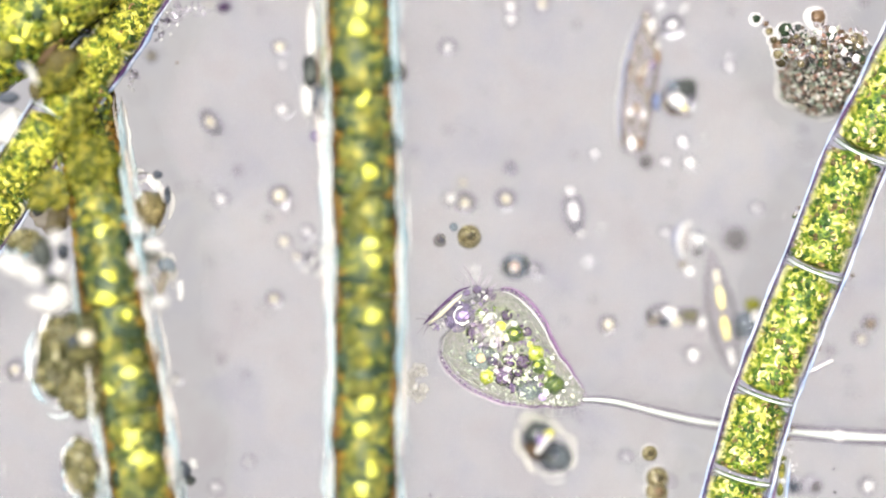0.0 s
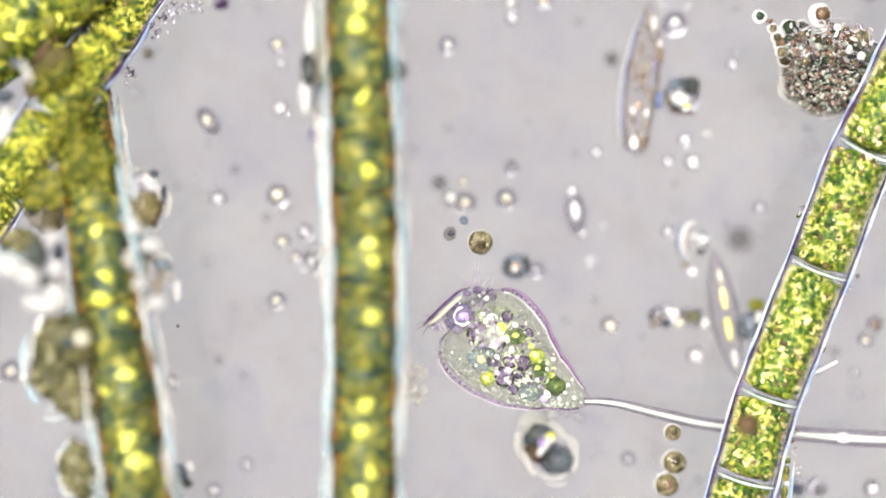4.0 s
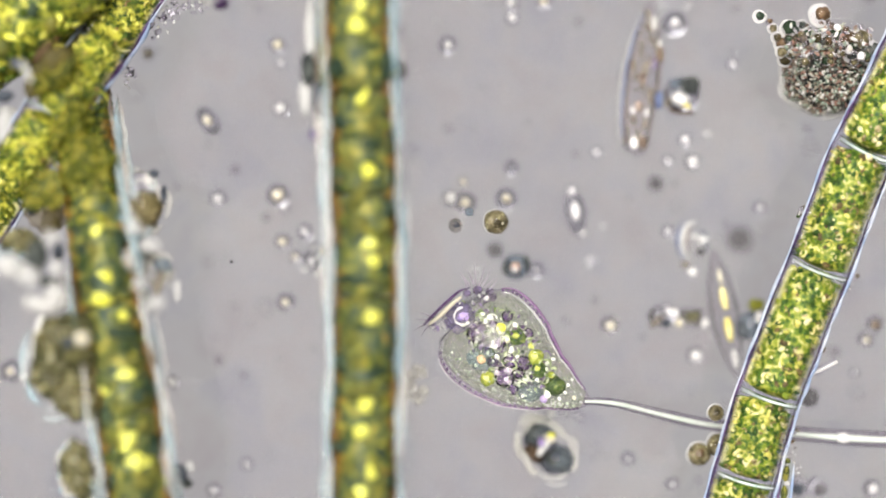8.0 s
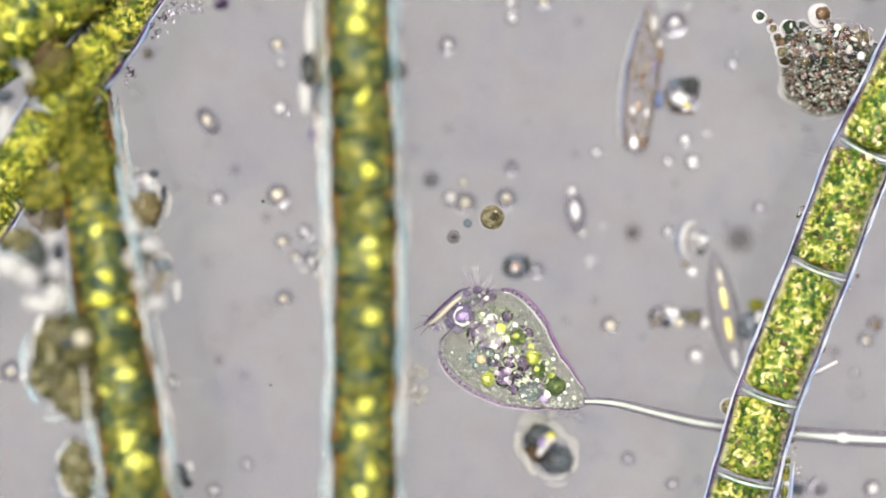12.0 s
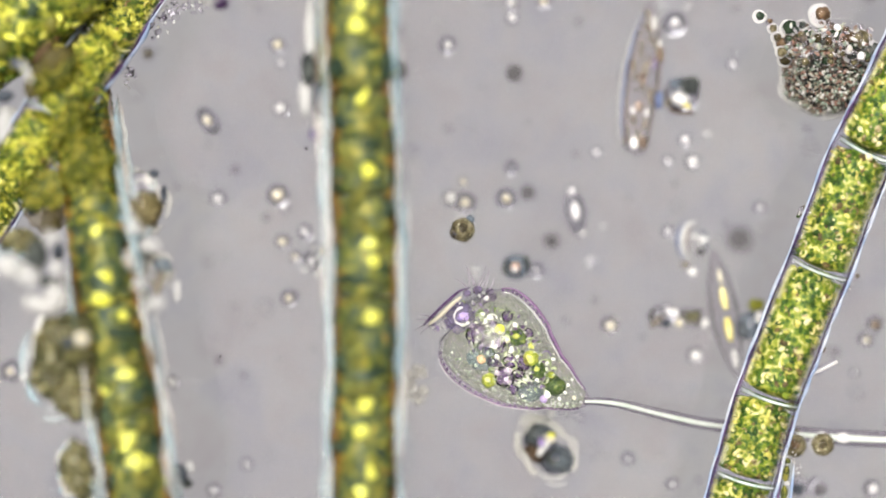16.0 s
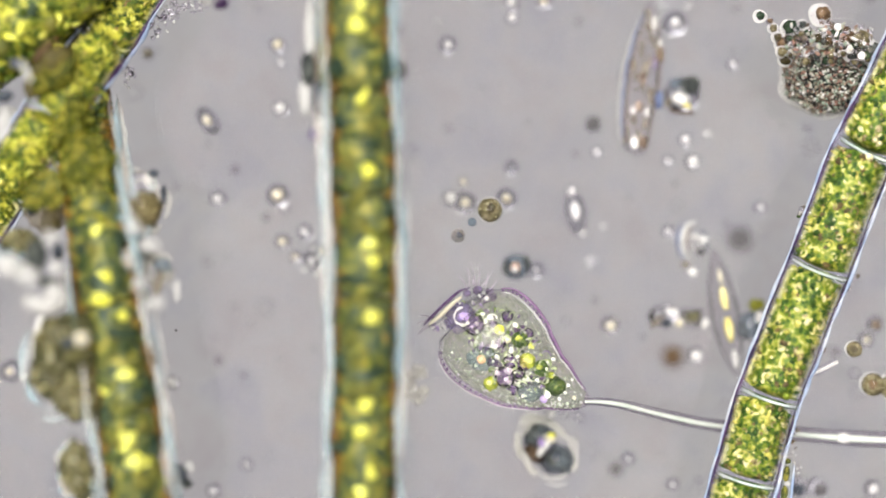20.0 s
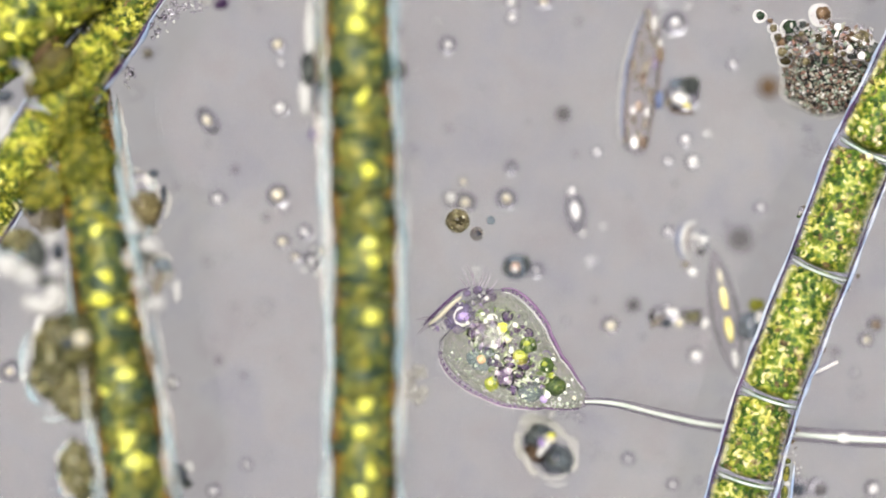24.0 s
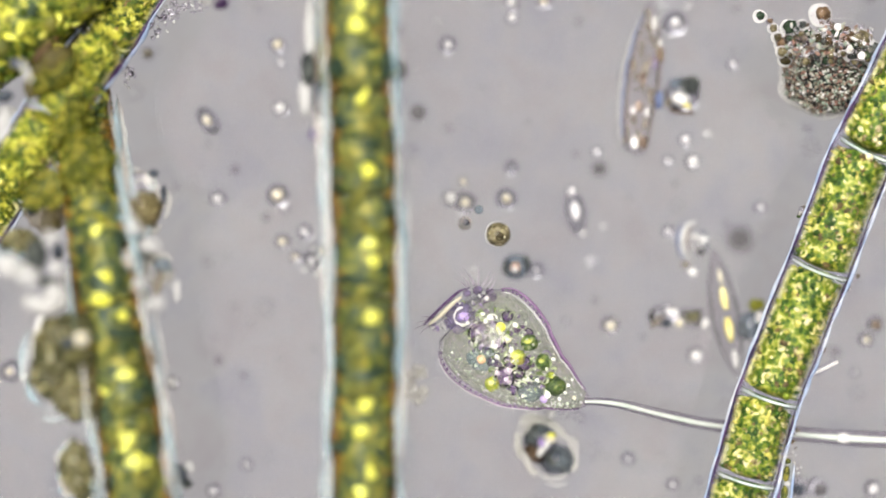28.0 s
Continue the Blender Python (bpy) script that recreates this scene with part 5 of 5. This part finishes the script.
body_of("debris_heap", [(262, 455, 15, 9, 0.76, "murk", 10, 0.4), (240, 420, 14, 9, 0.62, "inkblue", 0, 0.4), (250, 525, 14, 16, 0.58, "teal", 0, 0.4), (236, 402, 12, 12, 0.86, "clot", 20, 0.7), (264, 434, 16, 10, 0.86, "clot", 0, 0.7), (246, 502, 9, 12, 0.84, "clot", 0, 0.7), (276, 536, 14, 10, 0.86, "clot", 0, 0.7),
                        (313, 514, 6, 15, 0.60, "clot", 0, 0.7), (280, 500, 8, 22, 0.62, "fawn", 15, 0.4), (288, 470, 16, 12, 0.56, "haze", 20, 0.4), (228, 460, 7, 16, 0.84, "clot", -15, 0.7), (282, 480, 24, 34, 0.50, "slime", -20, 0.4)],
        "heap of pale and dark debris with bright halos beside an olive filament", "debris")
body_of("debris_heap", [(315, 838, 17, 16, 0.58, "inkblue", 0, 0.3), (336, 826, 8, 10, 0.58, "clot", 0, 0.7), (330, 856, 10, 8, 0.56, "murk", 0, 0.4)], "small dark and white debris beside an olive filament", "debris")
debris("tiny clear granules along a filament's wall", [(275, 50, 7, 8), (292, 30, 8, 10), (310, 18, 10, 8), (228, 128, 5, 8), (350, 12, 12, 6)], 13, 0.0145, 0.2, "cellskin")
debris("tiny pale granules along a filament's wall", [(282, 48, 9, 9), (298, 26, 9, 9), (222, 134, 4, 8), (345, 10, 14, 5)], 7, 0.010, 0.2, "clot")
debris("tiny specks on a filament's wall", [(1415, 378, 2, 3), (1400, 800, 4, 10), (1498, 506, 5, 4), (1405, 830, 6, 8), (1270, 830, 3, 10)], 5, 0.007, 0.22)


def slide_dust():
    """Faint specks, blots and rings dried on the underside of the slide."""
    low, c = GLASS - 0.128, Cloud()
    for n in range(260):
        q, r = place(rng.uniform(-150, 1720), rng.uniform(-120, 1000), low), 0.008 + 0.016 * rng.random() ** 2
        if n % 4:
            c.add(q, (r, r * rng.uniform(0.7, 1.2), 0.004), 2, False)
        else:
            c.curl(np.array(q), np.array((1.0, 0, 0)), np.array((0, 1.0, 0)), rng.uniform(0.018, 0.034), 0.0035, rng.uniform(0, 6.28), 6.2)
    tagged(thing("slide_dust", c.data(), M["ghost"], (0, 0, 0), "faint pale specks and rings dried under the glass", "dust"), kind="stuff")


slide_dust()


# ---- drifting cells ----
def drifter(r, key, label, core=None, name="drifting_cell"):
    ob = thing(name, lump(r * U * (1.16 if core else 1), 3, 0.06, 1.8, seed=r), M["cellskin"] if core else M[key], (0, 0, 0), label, "microbe", "drifting cells")
    if core:
        part("contents", lump(r * U * 0.92, 3, 0.14, 2.2, seed=r * 3), M[key], ob)
    if core:
        c = Cloud()
        for _ in range(26):
            d = rng.normal(size=3)
            d /= np.linalg.norm(d)
            c.add(d * r * U * 0.90, r * U * rng.uniform(0.06, 0.17, 3))
        tagged(part("granule_mass", c.data(), M["silt" if key == "spore" else "cluster"], ob), kind="stuff")
        part("dark_spot", lump((r * U * 0.46, r * U * 0.40, r * U * 0.3), 3, 0.5, 2, seed=r * 2, centre=(r * U * 0.1, r * U * 0.05, r * U * 0.72)), M[core], ob)
        # a pale flat disc below the cell makes its bright halo
        part("halo_disc", lump((r * U * 1.27, r * U * 1.27, r * U * 0.25), 3, 0.08, 2, seed=r, centre=(0, 0, -r * U * 0.7)), M["clot"], ob, "pale halo ring round the cell")
    return ob


ORBIT = [(0.0, 831, 419), (0.5, 789, 418), (1.0, 837, 421), (1.5, 820, 436), (2.0, 832, 400), (2.5, 856, 409), (3.0, 808, 409), (3.5, 844, 395),
         (5.5, 846, 433), (6.0, 860, 393), (6.5, 877, 396), (7.0, 869, 431), (7.5, 858, 379), (8.0, 878, 393), (8.5, 856, 434), (9.0, 862, 389),
         (9.5, 874, 393), (10.0, 868, 433), (10.5, 855, 379), (11.0, 881, 393), (11.5, 834, 428), (12.0, 871, 385), (12.5, 880, 402), (14.5, 837, 433)]
ORBIT += [(15.0, 855, 384), (15.5, 871, 401), (16.0, 819, 407), (16.5, 869, 389), (17.0, 876, 415), (17.5, 829, 385), (18.0, 875, 391), (18.5, 836, 435),
         (19.0, 869, 381), (19.5, 879, 429), (20.0, 867, 372), (20.5, 891, 389), (21.0, 830, 423), (21.5, 866, 371), (23.5, 895, 401), (24.0, 810, 391),
         (24.5, 874, 367), (25.0, 875, 435), (25.5, 856, 363), (26.0, 881, 431), (26.5, 849, 355), (27.0, 875, 430), (27.5, 845, 360), (28.0, 882, 415)]
LITTLE = [(0, 779, 425), (1, 781, 430), (2, 806, 423), (3, 790, 405), (6, 810, 432), (7, 826, 395), (8, 806, 399), (9, 803, 428), (10, 821, 395), (11, 811, 395), (12, 803, 419), (15, 802, 427),
          (16, 808, 412), (17, 805, 401), (18, 803, 406), (19, 803, 414), (20, 811, 417), (21, 842, 397), (24, 844, 414), (25, 831, 389), (26, 826, 389), (27, 827, 385), (28, 823, 395)]
PATHS = [
    (12.5, "spore", "dusk", 0.20, "small olive cell drifting along the stalk", [(0, 1154, 807), (1, 1157, 796), (2, 1170, 790), (3, 1180, 777), (5.5, 1216, 752), (6.5, 1239, 740), (7.5, 1258, 733), (8.5, 1275, 730), (10.5, 1288, 727), (12.5, 1294, 720), (14.5, 1340, 726), (16.5, 1424, 706), (17.5, 1450, 680), (18.5, 1478, 654), (19.5, 1503, 628), (20.5, 1520, 607), (21.5, 1547, 572), (24, 1620, 500), (28, 1700, 400)]),
    (18, "spore", "dusk", 0.10, "olive cell drifting under a filament", [(0, 1168, 851), (1, 1171, 845), (2, 1179, 838), (3, 1185, 829), (5.5, 1217, 802), (6.5, 1238, 792), (7.5, 1261, 787), (9, 1292, 792), (12.5, 1370, 800), (14.5, 1410, 801), (15, 1432, 798), (16, 1456, 787), (17, 1487, 765), (18, 1519, 736), (19, 1541, 715), (20, 1575, 685), (22, 1640, 620), (28, 1800, 500)]),
    (18, "spore", "rust", 0.10, "dark grey-green cell drifting under a filament", [(0, 1167, 876), (3, 1177, 867), (5.5, 1189, 835), (6.5, 1202, 814), (7.5, 1226, 805), (8.5, 1247, 804), (9.5, 1261, 805), (10.5, 1272, 806), (12.5, 1320, 800), (14.5, 1372, 798), (16, 1407, 789), (17, 1449, 767), (18, 1484, 739), (19, 1505, 718), (20, 1544, 681), (21, 1563, 650), (22, 1590, 625), (28, 1780, 450)]),
    (19, "rust", None, 0.75, "rust-coloured cell drifting high in the water", [(0, 940, 1000), (0.7, 1020, 870), (1, 1058, 840), (1.5, 1123, 840), (2, 1151, 814), (2.5, 1213, 803), (3, 1245, 784), (5.5, 1470, 713), (6, 1507, 693), (6.5, 1540, 675), (7, 1572, 663), (9, 1700, 600), (28, 2000, 500)]),
    (18, "ash", None, -0.08, "grey cell drifting out of focus", [(0, 1250, 1050), (6.0, 1330, 900), (7.5, 1400, 760), (8.0, 1432, 704), (8.5, 1462, 684), (9, 1493, 668), (9.5, 1512, 656), (10, 1547, 637), (10.5, 1572, 625), (13, 1700, 560), (28, 2000, 500)]),
    (17, "rust", None, 0.95, "brown cell drifting up through the water", [(0, 500, 1100), (17.5, 860, 960), (18.5, 940, 740), (19, 1014, 696), (19.5, 1114, 675), (20, 1190, 631), (20.5, 1233, 567), (21, 1309, 501), (21.5, 1325, 432), (23.5, 1373, 202), (24.1, 1357, 145), (25, 1345, 50), (25.5, 1322, 5), (26.5, 1300, -90), (28, 1280, -200)]),
    (18, "rust", None, 0.7, "brown cell sinking past a filament", [(0, 640, -500), (16.0, 556, -60), (16.5, 545, 10), (17, 515, 80), (17.5, 521, 190), (18.5, 560, 330), (20, 640, 520), (28, 650, 1300)]),
    (13, "ash", None, 0.70, "grey cell circling before the ciliate", [(0, 700, 250), (2, 720, 380), (3, 737, 392), (4.5, 790, 300), (6, 795, 304), (7, 885, 395), (8, 876, 443), (8.3, 905, 400), (8.7, 915, 330), (9, 879, 279), (9.5, 800, 300), (10, 756, 332), (11, 866, 352), (12, 763, 318), (14, 800, 270), (15, 839, 246), (16, 934, 341), (17, 1000, 300), (18, 966, 257), (19, 919, 286), (20, 1049, 220), (21, 1028, 412), (22.5, 1100, 330), (24, 996, 202), (26, 880, 270), (27, 785, 305), (28, 740, 200)]),
    (12, "ash", None, 0.80, "dim grey cell adrift near the ciliate", [(0, 1148, 285), (1, 1200, 150), (3, 1130, 80), (5, 1040, 160), (6, 1014, 227), (7, 1060, 300), (8, 1160, 325), (9, 1240, 340), (11, 1150, 420), (14, 1070, 390), (16, 976, 427), (17, 1080, 560), (19, 890, 660), (20, 1090, 830), (24, 1120, 540), (27, 944, 208), (28, 1060, 300)]),
    (14, "ash", None, 0.66, "dark cell drifting before the ciliate", [(0, 1000, -400), (15.5, 960, 60), (16.0, 910, 130), (16.5, 885, 205), (17, 875, 254), (17.5, 868, 330), (18.0, 850, 365), (18.8, 740, 350), (20, 655, 330), (28, 650, 200)]),
]


# ---- all that moves ----
def motions():
    spin = random.Random(4)
    big = drifter(19, "spore", "round olive cell whirling before the ciliate's mouth", "dusk", "whirling_cell")
    HUB = [(0, 815, 420), (1.2, 815, 421), (2, 828, 410), (3.5, 838, 412), (6, 860, 411), (12.5, 858, 408), (20, 860, 403), (28, 862, 397)]
    hub = lambda t: (np.interp(t, [h[0] for h in HUB], [h[1] for h in HUB]), np.interp(t, [h[0] for h in HUB], [h[2] for h in HUB]))
    polar = []
    for t, u, v in ORBIT:
        c = hub(t)
        polar.append((t, math.atan2(c[1] - v, u - c[0]), math.hypot(u - c[0], v - c[1])))
    whirl = []
    for (t0, a0, r0), (t1, a1, r1) in zip(polar, polar[1:]):
        turns = round((t1 - t0) / 0.305 - (a1 - a0) / (2 * math.pi))
        steps = round((t1 - t0) / 0.05)
        for k in range(steps):
            f = k / steps
            t, a, r = t0 + (t1 - t0) * f, a0 + (a1 - a0 + 2 * math.pi * turns) * f, r0 + (r1 - r0) * f
            c = hub(t)
            whirl.append((t, c[0] + r * math.cos(a), c[1] - r * math.sin(a)))
    whirl.append(ORBIT[-1])
    walk(big, [(t, Matrix.Translation(place(u, v, 0.20)) @ pose(0, 0, 0, 0, 0, 80 * math.sin(t * 1.3))) for t, u, v in whirl])
    small = drifter(11, "ash", "small grey cell whirling before the ciliate", "inkblue", "whirling_cell")
    near = lambda t, k: float(np.interp(t, [h[0] for h in LITTLE], [h[k] for h in LITTLE]))
    gyre = lambda t: (9 * (math.cos(6 * math.pi * t) - 1), -11 * math.sin(6 * math.pi * t))       # three turns a second
    walk(small, [(t, place_pose(near(t, 1) + gyre(t)[0], near(t, 2) + gyre(t)[1], 0.20)) for t in np.arange(0, 28.01, 0.05)])
    mate = drifter(8, "haze", "small clear cell whirling beside a grey one", None, "whirling_cell")
    walk(mate, [(t, place_pose(near(t, 1) + 15 - 0.8 * gyre(t + 0.1)[0], near(t, 2) - 13 + gyre(t + 0.1)[1], 0.20)) for t in np.arange(0, 28.01, 0.05)])
    walk(stray, [(t, place_pose(u, v, GLASS + 17 * U * 0.9)) for t, u, v in ((0, 482, 530), (2, 479, 530), (4.5, 494, 533), (7, 506, 535), (9, 506, 534), (12, 503, 529), (15, 502, 528), (16, 512, 528), (17, 509, 517), (18, 534, 497),
                                                                              (19, 575, 470), (20, 630, 455), (24, 650, 440), (28, 650, 440))])
    dust = random.Random(9)
    for _ in range(8):
        speck = drifter(dust.uniform(2.5, 4.5), dust.choice(("ash", "fawn", "ash")), "tiny dark speck adrift in the water", None, "dust_speck")
        u, v, a, far = dust.uniform(-200, 1700), dust.uniform(-100, 950), dust.uniform(0, 6.28), dust.uniform(300, 900)
        walk(speck, [(t, place_pose(u + far * t / 28 * math.cos(a) + 12 * math.sin(t), v + far * t / 28 * math.sin(a) + 12 * math.cos(1.3 * t), 0.24)) for t in range(0, 29, 2)])
    for r, key, core, z, label, rows in PATHS:
        ob = drifter(r, key, label, core)
        walk(ob, [(t, place_pose(u, v, z) @ pose(0, 0, 0, 0, 0, 6 * t)) for t, u, v in rows])
    for h, at, a in animal_hairs:
        ph, w = spin.uniform(0, 6.28), spin.uniform(7, 11)
        walk(h, [(t, Matrix.Translation(at) @ pose(0, 0, 0, 0, 0, a + 13 * math.sin(w * t + ph) + 6 * math.sin(2.3 * w * t))) for t in np.arange(0, 28.01, 0.2)])
    base = animal.location
    for key, z, rows in (("green", 0.26, [(0, 914, 593), (6, 915, 596), (15, 916, 597), (20, 920, 601), (21, 925, 603), (24, 934, 610), (28, 936, 606)]),
                         ("lime", 0.26, [(0, 950, 627), (8, 948, 632), (15, 940, 633), (20, 933, 638), (24, 920, 632), (28, 915, 632)]),
                         ("olive", 0.26, [(0, 955, 650), (8, 953, 654), (15, 952, 655), (21, 959, 650), (24, 966, 646), (28, 960, 640)]),
                         ("low_green", 0.26, [(0, 863, 670), (15, 865, 672), (21, 869, 679), (28, 871, 679)]),
                         ("vacuole", 0.26, [(0, 846, 590), (12, 846, 591), (15, 846, 594), (18, 838, 580), (21, 840, 575), (24, 846, 588), (28, 848, 590)]),
                         ("amber", 0.26, [(0, 888, 580), (12, 886, 582), (21, 884, 584), (24, 890, 580), (28, 886, 580)])):
        walk(animal_bits[key], [(t, Matrix.Translation(place(u, v, z) - base)) for t, u, v in rows])


def place_pose(u, v, z):
    return Matrix.Translation(place(u, v, z))


motions()
